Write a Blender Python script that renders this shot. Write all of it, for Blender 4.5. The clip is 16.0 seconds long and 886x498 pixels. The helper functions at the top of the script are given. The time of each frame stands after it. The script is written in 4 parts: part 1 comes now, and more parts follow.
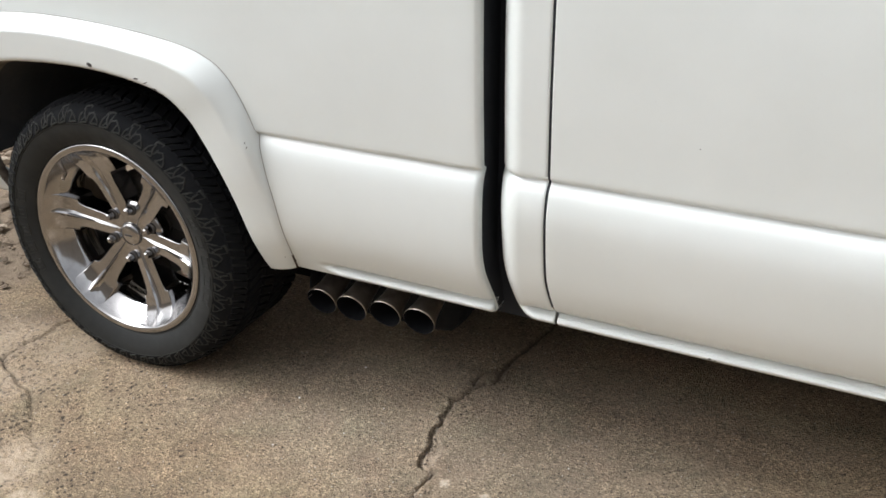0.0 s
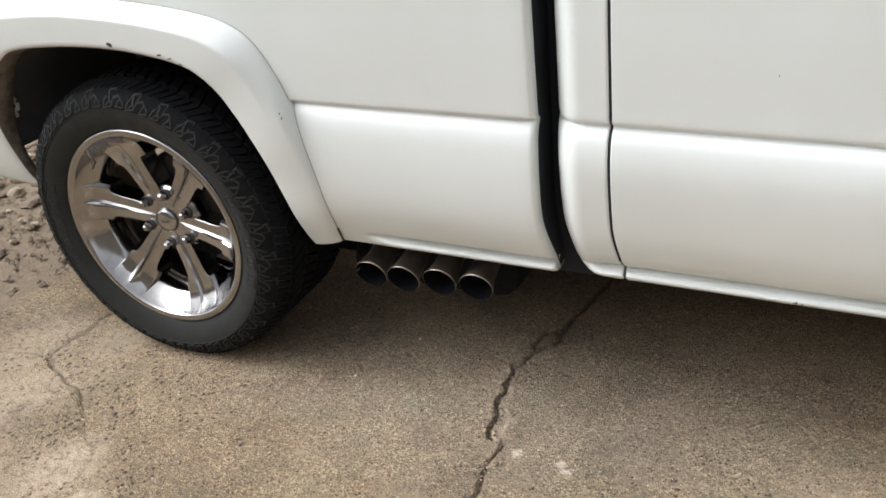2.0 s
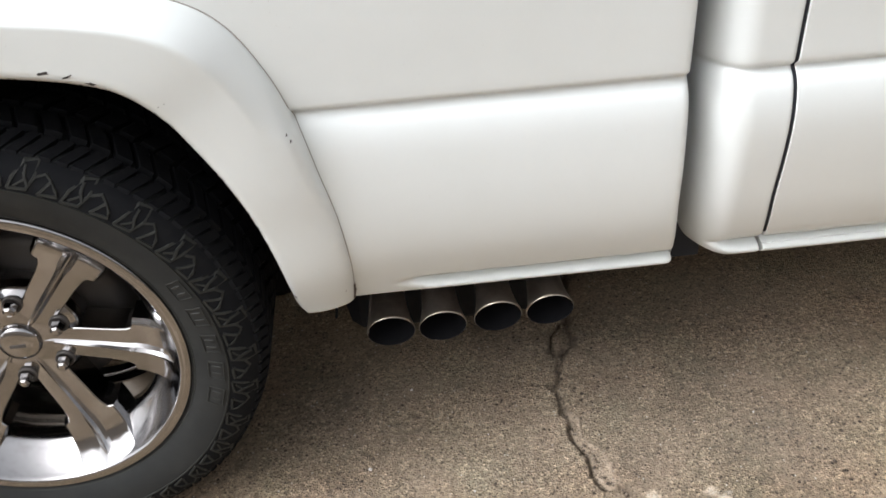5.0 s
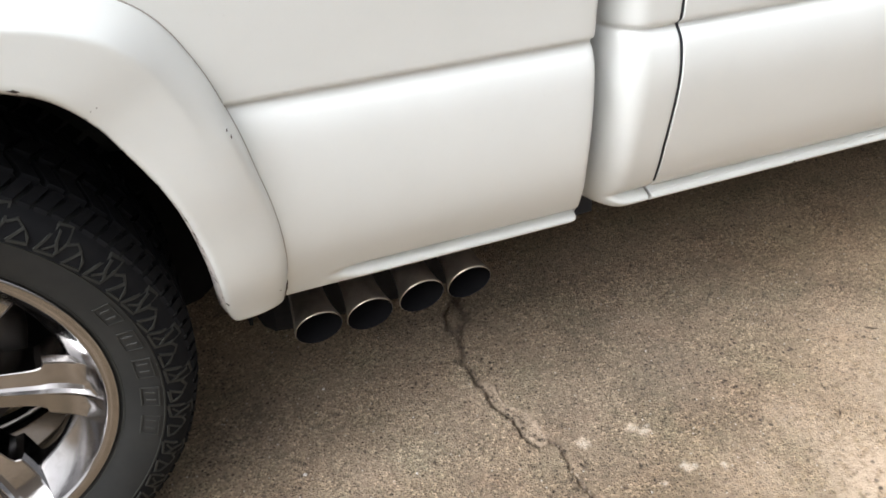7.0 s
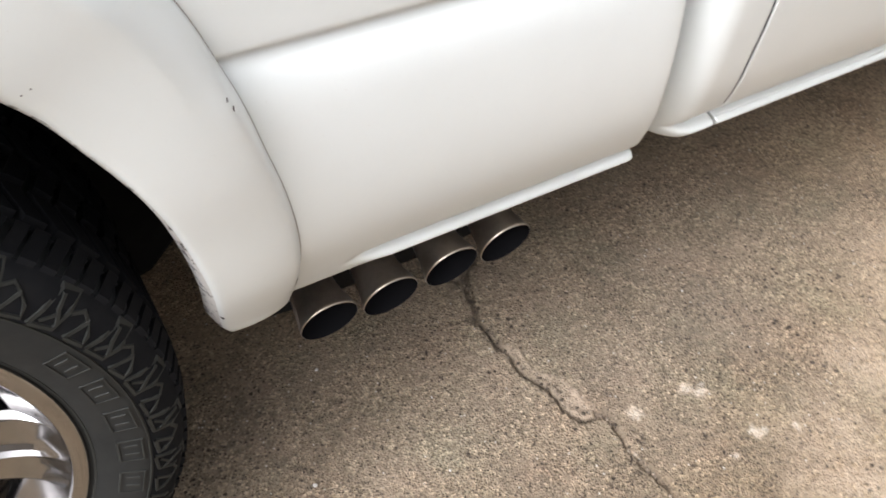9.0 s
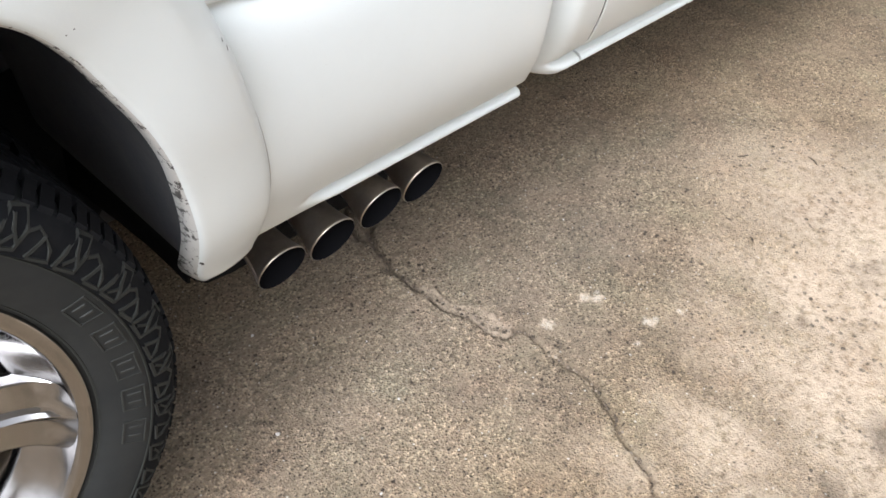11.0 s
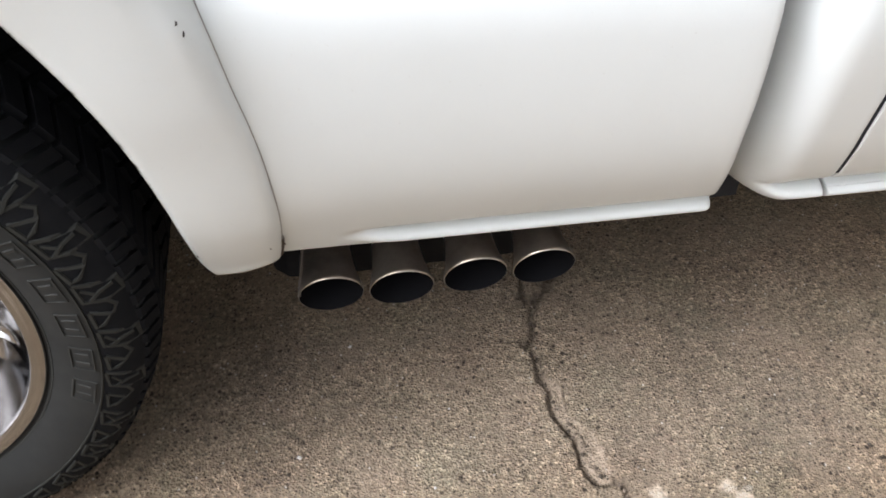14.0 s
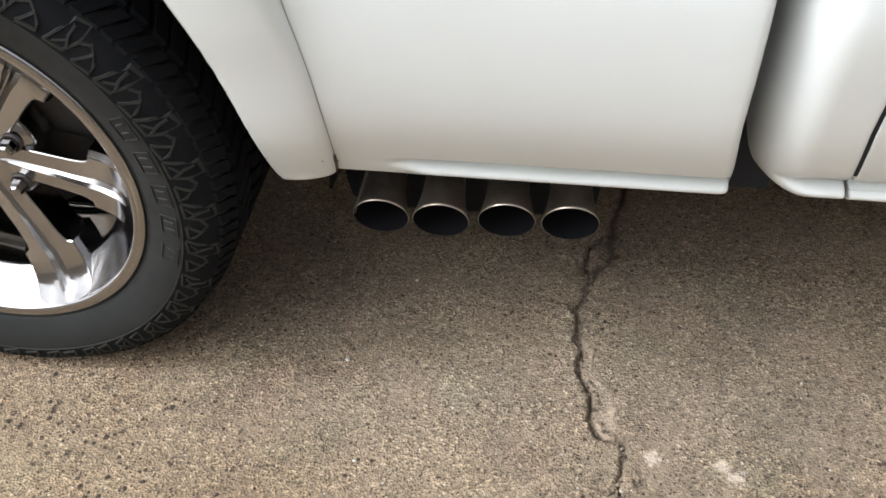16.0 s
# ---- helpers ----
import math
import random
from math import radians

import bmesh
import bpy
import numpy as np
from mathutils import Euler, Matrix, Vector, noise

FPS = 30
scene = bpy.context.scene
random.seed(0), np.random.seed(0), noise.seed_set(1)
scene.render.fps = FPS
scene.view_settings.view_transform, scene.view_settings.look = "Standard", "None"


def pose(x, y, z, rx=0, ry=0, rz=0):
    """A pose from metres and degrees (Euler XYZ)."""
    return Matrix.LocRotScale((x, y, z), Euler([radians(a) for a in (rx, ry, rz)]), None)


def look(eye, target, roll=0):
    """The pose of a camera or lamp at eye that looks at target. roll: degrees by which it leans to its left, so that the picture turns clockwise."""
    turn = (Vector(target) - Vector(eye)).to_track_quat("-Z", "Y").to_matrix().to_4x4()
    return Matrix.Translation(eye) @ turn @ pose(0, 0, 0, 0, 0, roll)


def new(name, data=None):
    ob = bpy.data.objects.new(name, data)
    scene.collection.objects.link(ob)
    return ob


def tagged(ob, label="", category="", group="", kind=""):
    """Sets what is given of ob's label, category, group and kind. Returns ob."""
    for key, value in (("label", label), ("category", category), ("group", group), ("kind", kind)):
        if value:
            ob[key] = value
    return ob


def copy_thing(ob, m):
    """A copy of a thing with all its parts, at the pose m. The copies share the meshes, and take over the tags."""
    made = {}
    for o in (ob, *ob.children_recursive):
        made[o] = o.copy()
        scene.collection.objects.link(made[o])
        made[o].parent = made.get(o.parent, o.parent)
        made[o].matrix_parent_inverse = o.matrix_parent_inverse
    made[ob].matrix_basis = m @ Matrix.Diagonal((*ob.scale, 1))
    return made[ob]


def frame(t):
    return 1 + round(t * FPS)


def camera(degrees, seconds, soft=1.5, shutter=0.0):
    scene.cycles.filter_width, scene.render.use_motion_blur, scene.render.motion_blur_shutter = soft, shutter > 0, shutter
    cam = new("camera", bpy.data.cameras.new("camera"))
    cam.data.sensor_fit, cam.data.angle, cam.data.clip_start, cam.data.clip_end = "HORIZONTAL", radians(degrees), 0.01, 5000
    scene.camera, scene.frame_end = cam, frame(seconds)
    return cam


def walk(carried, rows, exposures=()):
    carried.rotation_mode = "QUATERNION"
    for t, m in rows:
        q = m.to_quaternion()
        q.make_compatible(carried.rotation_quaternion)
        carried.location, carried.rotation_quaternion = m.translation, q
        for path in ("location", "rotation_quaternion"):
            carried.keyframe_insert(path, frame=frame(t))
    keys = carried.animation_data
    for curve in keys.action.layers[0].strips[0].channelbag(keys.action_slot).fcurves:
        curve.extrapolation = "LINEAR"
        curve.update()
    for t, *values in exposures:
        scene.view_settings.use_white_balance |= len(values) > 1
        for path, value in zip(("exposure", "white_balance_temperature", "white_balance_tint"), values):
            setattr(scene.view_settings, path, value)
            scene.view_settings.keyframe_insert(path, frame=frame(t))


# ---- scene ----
from mathutils.bvhtree import BVHTree

cam = camera(55.0, 16.0, soft=1.6, shutter=0.3)
METRES, AT_X, AT_Y, EYE, TILT, LEAN, TURN = 2.940, 1.6397, -1.4856, 1.2968, -26.187, 0.924, 24.751
ROWS = [
    (0.0, 0.0, 0.0, 0.0, 0.0, 0.0, -0.0),
    (0.5, -0.0016, 0.0013, -0.0005, -0.37, -0.03, 0.64),
    (1.0, -0.0044, 0.0042, -0.001, 1.23, -0.04, 2.46),
    (1.5, -0.0084, 0.0134, -0.0017, 2.66, -0.42, 3.85),
    (2.0, -0.0218, 0.0342, -0.002, 1.56, -2.22, 4.54),
    (2.5, -0.0478, 0.0645, 0.0034, 0.83, -4.48, 5.11),
    (3.0, -0.0808, 0.1228, 0.0288, -0.71, -6.78, 4.79),
    (3.5, -0.1206, 0.1438, 0.036, -4.5, -8.54, 5.84),
    (4.0, -0.1778, 0.1646, 0.0355, -13.08, -10.5, 10.67),
    (4.5, -0.208, 0.2206, 0.0513, -20.0, -10.74, 13.56),
    (7.0, -0.3147, 0.3048, 0.0939, -44.42, -16.26, 20.3),
    (7.5, -0.3155, 0.3135, 0.0956, -44.98, -17.5, 19.92),
    (8.0, -0.3089, 0.3347, 0.1006, -45.15, -19.24, 19.12),
    (8.5, -0.2818, 0.3945, 0.1165, -46.62, -23.41, 19.2),
    (9.0, -0.2733, 0.4219, 0.1238, -52.82, -27.98, 21.05),
    (9.5, -0.3046, 0.4461, 0.1318, -63.88, -33.06, 23.63),
    (10.0, -0.3369, 0.4595, 0.1438, -69.24, -34.46, 23.25),
    (12.5, -0.3396, 0.4173, 0.1208, -58.34, -28.08, 17.05),
    (13.0, -0.3042, 0.3778, 0.0991, -46.62, -23.5, 15.94),
    (13.5, -0.2612, 0.3782, 0.094, -40.79, -21.19, 15.74),
    (14.0, -0.2055, 0.3894, 0.0855, -32.6, -21.16, 13.45),
    (14.5, -0.1683, 0.3485, 0.0717, -23.4, -20.53, 9.67),
    (15.0, -0.1575, 0.3198, 0.0646, -16.43, -19.1, 7.52),
    (15.5, -0.1611, 0.3142, 0.063, -15.97, -18.76, 8.74),
    (16.0, -0.1668, 0.3115, 0.0621, -16.5, -18.03, 8.51),
]
EDGES = [
    (4.7, look((0.740, -1.075, 1.178), (0.705, 0.567, 0.037), -5.3)),
    (6.8, look((0.411, -1.051, 1.160), (1.018, 0.487, 0.036), -2.7)),
    (10.2, look((0.157, -0.656, 1.100), (1.212, 0.329, -0.284), 1.5)),
    (12.3, look((0.163, -0.742, 1.080), (1.209, 0.315, -0.257), 7.0)),
]
POSES = [(t, pose(AT_X, AT_Y, EYE, TILT, LEAN, TURN) @ pose(METRES * x, METRES * y, METRES * z, 90 + pitch, roll, yaw)) for t, x, y, z, yaw, pitch, roll in ROWS]
walk(cam, sorted(POSES + EDGES, key=lambda k: k[0]),
     [(0.0, 0.09, 6330, 10), (3.0, 0.12, 6330, 10), (4.5, 0.19, 6300, 11), (7.0, 0.21, 6400, 12), (9.0, 0.35, 6330, 13), (10.0, 0.37, 6080, 11), (12.5, 0.38, 6080, 11), (13.3, 0.31, 6120, 12), (14.0, 0.28, 6200, 13), (14.6, 0.30, 6230, 12), (16.0, 0.27, 6210, 10)])

# ---- light ----
world = bpy.data.worlds.new("sky")
scene.world = world
world.use_nodes = True
wn = world.node_tree.nodes
sky = wn.new("ShaderNodeTexSky")
sky.sky_type = "NISHITA"
sky.sun_disc = False
sky.sun_elevation = radians(47)
sky.sun_rotation = radians(230)
sky.air_density, sky.dust_density, sky.ozone_density = 1.2, 3.5, 0.8
haze = wn.new("ShaderNodeHueSaturation")
haze.inputs["Saturation"].default_value = 0.12
world.node_tree.links.new(sky.outputs[0], haze.inputs["Color"])
world.node_tree.links.new(haze.outputs[0], wn["Background"].inputs[0])
wn["Background"].inputs[1].default_value = 0.197
sun_data = bpy.data.lights.new("sun", "SUN")
sun_data.energy, sun_data.angle, sun_data.color = 2.7, radians(22), (0.96, 0.98, 1.0)
sun = new("sun", sun_data)
sun.matrix_world = look((-5.3, -1.0, 5.8), (0, 0, 0))


# ---- materials ----
def material(name, base, rough=0.5, metal=0.0, coat=0.0):
    m = bpy.data.materials.new(name)
    m.use_nodes = True
    b = m.node_tree.nodes["Principled BSDF"]
    b.inputs["Base Color"].default_value = (*base, 1)
    b.inputs["Roughness"].default_value = rough
    b.inputs["Metallic"].default_value = metal
    b.inputs["Coat Weight"].default_value = coat
    return m


class Nodes:
    """Short names for building a material's node tree."""

    def __init__(self, m):
        self.t = m.node_tree
        self.b = self.t.nodes["Principled BSDF"]
        self.co = self.t.nodes.new("ShaderNodeTexCoord").outputs["Object"]

    def link(self, a, b):
        self.t.links.new(a, b)
        return self

    def noise(self, scale, detail=4, rough=0.55, stretch=None):
        n = self.t.nodes.new("ShaderNodeTexNoise")
        n.inputs["Scale"].default_value = scale
        n.inputs["Detail"].default_value = detail
        n.inputs["Roughness"].default_value = rough
        co = self.co
        if stretch:
            mp = self.t.nodes.new("ShaderNodeMapping")
            mp.inputs["Scale"].default_value = stretch
            self.link(co, mp.inputs["Vector"])
            co = mp.outputs[0]
        self.link(co, n.inputs["Vector"])
        return n.outputs["Fac"]

    def cells(self, scale, feature="F1", jitter=1.0):
        n = self.t.nodes.new("ShaderNodeTexVoronoi")
        n.feature = feature
        n.inputs["Scale"].default_value = scale
        n.inputs["Randomness"].default_value = jitter
        self.link(self.co, n.inputs["Vector"])
        return n.outputs

    def ramp(self, fac, stops):
        n = self.t.nodes.new("ShaderNodeValToRGB")
        e = n.color_ramp.elements
        while len(e) < len(stops):
            e.new(0.5)
        for el, (p, c) in zip(e, stops):
            el.position = p
            el.color = (*c, 1) if isinstance(c, tuple) else (c, c, c, 1)
        self.link(fac, n.inputs[0])
        return n.outputs[0]

    def mix(self, fac, a, b, mode="MIX"):
        n = self.t.nodes.new("ShaderNodeMix")
        n.data_type, n.blend_type = "RGBA", mode
        for s, v in ((n.inputs[0], fac), (n.inputs[6], a), (n.inputs[7], b)):
            if isinstance(v, (int, float)):
                s.default_value = v
            elif isinstance(v, tuple):
                s.default_value = (*v, 1)
            else:
                self.link(v, s)
        return n.outputs[2]

    def math(self, op, a, b=0.0):
        n = self.t.nodes.new("ShaderNodeMath")
        n.operation = op
        for s, v in ((n.inputs[0], a), (n.inputs[1], b)):
            if isinstance(v, (int, float)):
                s.default_value = v
            else:
                self.link(v, s)
        return n.outputs[0]

    def bump(self, height, strength, distance):
        n = self.t.nodes.new("ShaderNodeBump")
        n.inputs["Strength"].default_value = strength
        n.inputs["Distance"].default_value = distance
        self.link(height, n.inputs["Height"])
        self.link(n.outputs[0], self.b.inputs["Normal"])

    def attribute(self, name):
        n = self.t.nodes.new("ShaderNodeAttribute")
        n.attribute_name = name
        return n.outputs["Fac"]


WHITE = material("white_paint", (0.78, 0.8, 0.79), 0.32, 0.0, 0.35)
n = Nodes(WHITE)
film = n.ramp(n.noise(2.6, 5, 0.6), [(0.35, (0.76, 0.795, 0.785)), (0.7, (0.712, 0.744, 0.728))])
specks = n.ramp(n.noise(330, 2, 0.5), [(0.72, 0.0), (0.80, 1.0)])
n.link(n.mix(n.math("MULTIPLY", specks, 0.25), film, (0.42, 0.38, 0.32)), n.b.inputs["Base Color"])
n.link(n.ramp(n.noise(7, 4), [(0.3, 0.28), (0.75, 0.46)]), n.b.inputs["Roughness"])
n.bump(n.noise(420, 2), 0.06, 0.001)
n.b.inputs["Coat Roughness"].default_value = 0.18

CHROME = material("chrome", (0.56, 0.54, 0.515), 0.07, 1.0)
n = Nodes(CHROME)
n.link(n.ramp(n.noise(24, 6, 0.7), [(0.35, 0.11), (0.75, 0.21)]), n.b.inputs["Roughness"])
n.link(n.mix(n.ramp(n.noise(60, 4), [(0.5, 0.0), (0.85, 0.5)]), (0.395, 0.388, 0.388), (0.275, 0.258, 0.252)), n.b.inputs["Base Color"])

STEEL = material("exhaust_steel", (0.50, 0.44, 0.37), 0.3, 0.95)
n = Nodes(STEEL)
n.link(n.ramp(n.noise(45, 5, 0.7), [(0.3, 0.30), (0.75, 0.40)]), n.b.inputs["Roughness"])
n.link(n.mix(n.ramp(n.noise(22, 5, 0.65), [(0.35, 0.0), (0.65, 1.0)]), (0.57, 0.51, 0.44), (0.38, 0.325, 0.27)), n.b.inputs["Base Color"])

SOOT = material("exhaust_soot", (0.008, 0.008, 0.009), 1.0)
SOOT.node_tree.nodes["Principled BSDF"].inputs["Specular IOR Level"].default_value = 0.0

RUBBER = material("tyre_rubber", (0.028, 0.028, 0.028), 0.62)
n = Nodes(RUBBER)
dust = n.ramp(n.noise(14, 6, 0.65), [(0.4, 0.0), (0.8, 0.5)])
n.link(n.mix(dust, (0.022, 0.0235, 0.0235), (0.041, 0.0418, 0.040)), n.b.inputs["Base Color"])
n.link(n.ramp(n.noise(30, 3), [(0.3, 0.50), (0.7, 0.68)]), n.b.inputs["Roughness"])
n.bump(n.noise(600, 3), 0.12, 0.001)

RIDGE = material("tyre_ridge", (0.05, 0.05, 0.048), 0.6)
n = Nodes(RIDGE)
n.link(n.mix(n.noise(40, 4), (0.021, 0.0222, 0.0205), (0.036, 0.037, 0.033)), n.b.inputs["Base Color"])

# tone set darker than the sidewall, to put in the arch's shade
SHADE_BLACK = material("shade_black_rubber", (0.006, 0.006, 0.0065), 0.9)
n = Nodes(SHADE_BLACK)
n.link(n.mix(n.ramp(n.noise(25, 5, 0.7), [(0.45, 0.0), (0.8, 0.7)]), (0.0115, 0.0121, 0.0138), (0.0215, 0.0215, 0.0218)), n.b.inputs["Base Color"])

BARS = material("raised_rubber", (0.022, 0.022, 0.021), 0.6)
n = Nodes(BARS)
n.link(n.mix(n.noise(60, 4), (0.024, 0.025, 0.0235), (0.042, 0.042, 0.038)), n.b.inputs["Base Color"])

BLACK = material("black_underbody", (0.032, 0.031, 0.031), 0.85)
n = Nodes(BLACK)
n.link(n.mix(n.ramp(n.noise(9, 6, 0.7), [(0.45, 0.0), (0.8, 0.6)]), (0.060, 0.064, 0.075), (0.085, 0.085, 0.090)), n.b.inputs["Base Color"])
n.bump(n.noise(90, 4), 0.3, 0.003)

# liner black raised slightly to lift the dark inside the housing
LINER = material("lifted_liner_black", (0.12, 0.125, 0.14), 0.9)
n = Nodes(LINER)
n.link(n.mix(n.ramp(n.noise(11, 6, 0.7), [(0.4, 0.0), (0.75, 1.0)]), (0.060, 0.063, 0.072), (0.088, 0.088, 0.090)), n.b.inputs["Base Color"])
n.bump(n.noise(110, 4), 0.3, 0.003)

# plain black for the sheets that darken the body gaps
GAP_BLACK = material("gap_black", (0.020, 0.022, 0.027), 0.75)
SEAM_LINE = material("seam_line_grey", (0.36, 0.34, 0.315), 0.9)
PRIMER = material("bare_grey_primer", (0.46, 0.44, 0.42), 0.7)
CHIP = material("chipped_primer", (0.05, 0.045, 0.042), 0.8)
BRAKE = material("brake_iron", (0.10, 0.092, 0.086), 0.6, 0.4)
GRIME = material("brown_grime", (0.085, 0.066, 0.050), 0.95)
DIRTY = material("dirty_liner_edge", (0.28, 0.25, 0.22), 0.8)
n = Nodes(DIRTY)
n.link(n.mix(n.ramp(n.noise(28, 6, 0.7), [(0.35, 0.0), (0.65, 1.0)]), (0.22, 0.185, 0.155), (0.085, 0.068, 0.055)), n.b.inputs["Base Color"])

PEELED = material("peeling_paint", (0.5, 0.5, 0.48), 0.6)
n = Nodes(PEELED)
n.link(n.mix(n.ramp(n.noise(75, 5, 0.75), [(0.53, 0.0), (0.57, 1.0)]), (0.52, 0.51, 0.48), (0.050, 0.045, 0.04)), n.b.inputs["Base Color"])

CONCRETE = material("weathered_concrete", (0.3, 0.26, 0.2), 0.9)
n = Nodes(CONCRETE)
pale = n.attribute("pale")
broad = n.ramp(n.noise(1.9, 6, 0.62), [(0.32, (0.240, 0.179, 0.118)), (0.68, (0.358, 0.270, 0.178))])
hue = n.ramp(n.noise(6.5, 5, 0.65), [(0.30, (0.93, 1.0, 0.97)), (0.45, (0.99, 1.0, 0.98)), (0.56, (1.01, 1.0, 0.99)), (0.70, (1.05, 0.995, 0.97))])
broad = n.mix(1.0, broad, hue, "MULTIPLY")
patch = n.ramp(n.noise(9.5, 6, 0.68), [(0.28, 0.78), (0.72, 1.18)])
blotch = n.ramp(n.noise(52, 3, 0.6, (1.0, 1.4, 1.0)), [(0.34, 0.80), (0.5, 1.0), (0.68, 1.16)])
bare = n.ramp(n.noise(7.5, 6, 0.7), [(0.38, 0.5), (0.56, 1.0)])
bare = n.math("MULTIPLY", bare, n.math("SUBTRACT", 1.0, n.math("MULTIPLY", pale, 0.75)))
grain = n.cells(270)
sep = n.t.nodes.new("ShaderNodeSeparateColor")
n.link(grain["Color"], sep.inputs[0])
pebble = n.ramp(sep.outputs[0], [(0.0, (0.18, 0.155, 0.13)), (0.09, (0.52, 0.475, 0.42)), (0.32, (0.86, 0.84, 0.80)), (0.6, (1.05, 1.05, 1.03)), (0.84, (1.34, 1.28, 1.17)), (0.96, (2.1, 2.05, 1.95))])
coarse = n.ramp(n.noise(105, 4, 0.7), [(0.32, 0.74), (0.68, 1.22)])
fine = n.ramp(n.noise(520, 3, 0.75), [(0.3, 0.55), (0.7, 1.4)])
col = n.mix(1.0, broad, patch, "MULTIPLY")
col = n.mix(0.9, col, blotch, "MULTIPLY")
col = n.mix(n.math("MULTIPLY", bare, 0.71), col, pebble, "MULTIPLY")
col = n.mix(n.math("MULTIPLY", bare, 0.8), col, coarse, "MULTIPLY")
col = n.mix(0.28, col, fine, "MULTIPLY")
# cooler hue where the tint mask is set
col = n.mix(n.math("MULTIPLY", n.attribute("cool_tint"), 0.85), col, n.mix(1.0, col, (0.93, 1.0, 1.13), "MULTIPLY"))
pore = n.cells(64)
pick = n.t.nodes.new("ShaderNodeSeparateColor")
n.link(pore["Color"], pick.inputs[0])
ragged = n.math("ADD", pore["Distance"], n.math("MULTIPLY", n.noise(240, 4, 0.75), 0.42))
ragged = n.math("SUBTRACT", ragged, n.math("MULTIPLY", n.attribute("pores"), 0.17))
holes = n.ramp(n.math("SUBTRACT", ragged, n.math("MULTIPLY", pick.outputs[1], 0.17)), [(0.235, 1.0), (0.275, 0.0)])
pitting = n.math("MULTIPLY", holes, n.ramp(n.noise(13, 4), [(0.40, 0.15), (0.56, 1.0)]))
col = n.mix(n.math("MULTIPLY", pitting, 0.95), col, (0.050, 0.036, 0.024))
dots = n.cells(165)
chance = n.t.nodes.new("ShaderNodeSeparateColor")
n.link(dots["Color"], chance.inputs[0])
spread = n.math("ADD", dots["Distance"], n.math("MULTIPLY", n.noise(420, 3, 0.7), 0.3))
specks = n.ramp(n.math("SUBTRACT", spread, n.math("MULTIPLY", chance.outputs[2], 0.22)), [(0.215, 1.0), (0.245, 0.0)])
col = n.mix(n.math("MULTIPLY", specks, n.ramp(n.noise(21, 4), [(0.36, 0.45), (0.55, 0.9)])), col, (0.040, 0.028, 0.019))
sand = n.ramp(n.cells(48)["Distance"], [(0.06, 0.9), (0.10, 0.0)])
col = n.mix(sand, col, (0.62, 0.57, 0.49))
stain = n.ramp(n.noise(3.4, 5, 0.7), [(0.56, 0.0), (0.72, 0.45)])
col = n.mix(stain, col, n.mix(1.0, col, (0.62, 0.60, 0.62), "MULTIPLY"))
skin_tone = n.mix(n.noise(16, 5, 0.65), (0.50, 0.385, 0.275), (0.72, 0.585, 0.445))
col = n.mix(n.math("MULTIPLY", pale, n.ramp(n.noise(48, 6, 0.75), [(0.40, 0.12), (0.50, 0.85), (0.6, 1.0)])), col, n.mix(0.5, skin_tone, fine, "MULTIPLY"))
col = n.mix(n.math("MULTIPLY", pitting, n.math("MULTIPLY", pale, 0.7)), col, (0.07, 0.055, 0.042))
col = n.mix(n.math("MULTIPLY", n.attribute("chalk"), n.ramp(n.noise(170, 4, 0.75), [(0.38, 0.1), (0.55, 0.95)])), col, n.mix(n.noise(140, 4, 0.7), (0.40, 0.335, 0.255), (0.64, 0.575, 0.485)))
soil = n.mix(n.noise(45, 6, 0.7), (0.12, 0.088, 0.058), (0.38, 0.29, 0.20))
col = n.mix(n.attribute("earth"), col, soil)
dirt = n.attribute("dirt")
col = n.mix(n.math("MULTIPLY", dirt, n.ramp(n.noise(120, 4, 0.7), [(0.3, 0.55), (0.65, 1.0)])), col, (0.088, 0.066, 0.047))
n.link(col, n.b.inputs["Base Color"])
grit = n.math("MULTIPLY", n.math("ADD", n.math("MULTIPLY", grain["Distance"], 1.3), n.noise(320, 3, 0.7)), bare)
relief = n.math("ADD", grit, n.math("ADD", n.math("MULTIPLY", n.noise(90, 4, 0.65), 1.7), n.math("MULTIPLY", pitting, -1.3)))
n.bump(relief, 0.85, 0.0035)

GRIT = material("crack_grit", (0.18, 0.14, 0.1), 0.9)
n = Nodes(GRIT)
island = n.t.nodes.new("ShaderNodeNewGeometry").outputs["Random Per Island"]
n.link(n.ramp(island, [(0.0, (0.06, 0.046, 0.034)), (0.6, (0.17, 0.13, 0.095)), (1.0, (0.40, 0.33, 0.25))]), n.b.inputs["Base Color"])

ROCK = material("rubble_stone", (0.33, 0.28, 0.22), 0.9)
n = Nodes(ROCK)
info = n.t.nodes.new("ShaderNodeObjectInfo").outputs["Random"]
tone = n.ramp(info, [(0.0, (0.19, 0.145, 0.105)), (0.35, (0.33, 0.255, 0.185)), (0.7, (0.47, 0.385, 0.295)), (0.88, (0.52, 0.46, 0.38)), (1.0, (0.40, 0.25, 0.18))])
n.link(n.mix(0.8, tone, n.ramp(n.noise(38, 6, 0.7), [(0.3, 0.6), (0.7, 1.3)]), "MULTIPLY"), n.b.inputs["Base Color"])
n.bump(n.noise(130, 5, 0.7), 0.5, 0.004)


# dull blacks; the shaded tread tone keeps the least sheen
for m in (RUBBER, SHADE_BLACK, RIDGE, BARS, BLACK, GAP_BLACK):
    m.node_tree.nodes["Principled BSDF"].inputs["Specular IOR Level"].default_value = 0.08 if m is SHADE_BLACK else 0.22


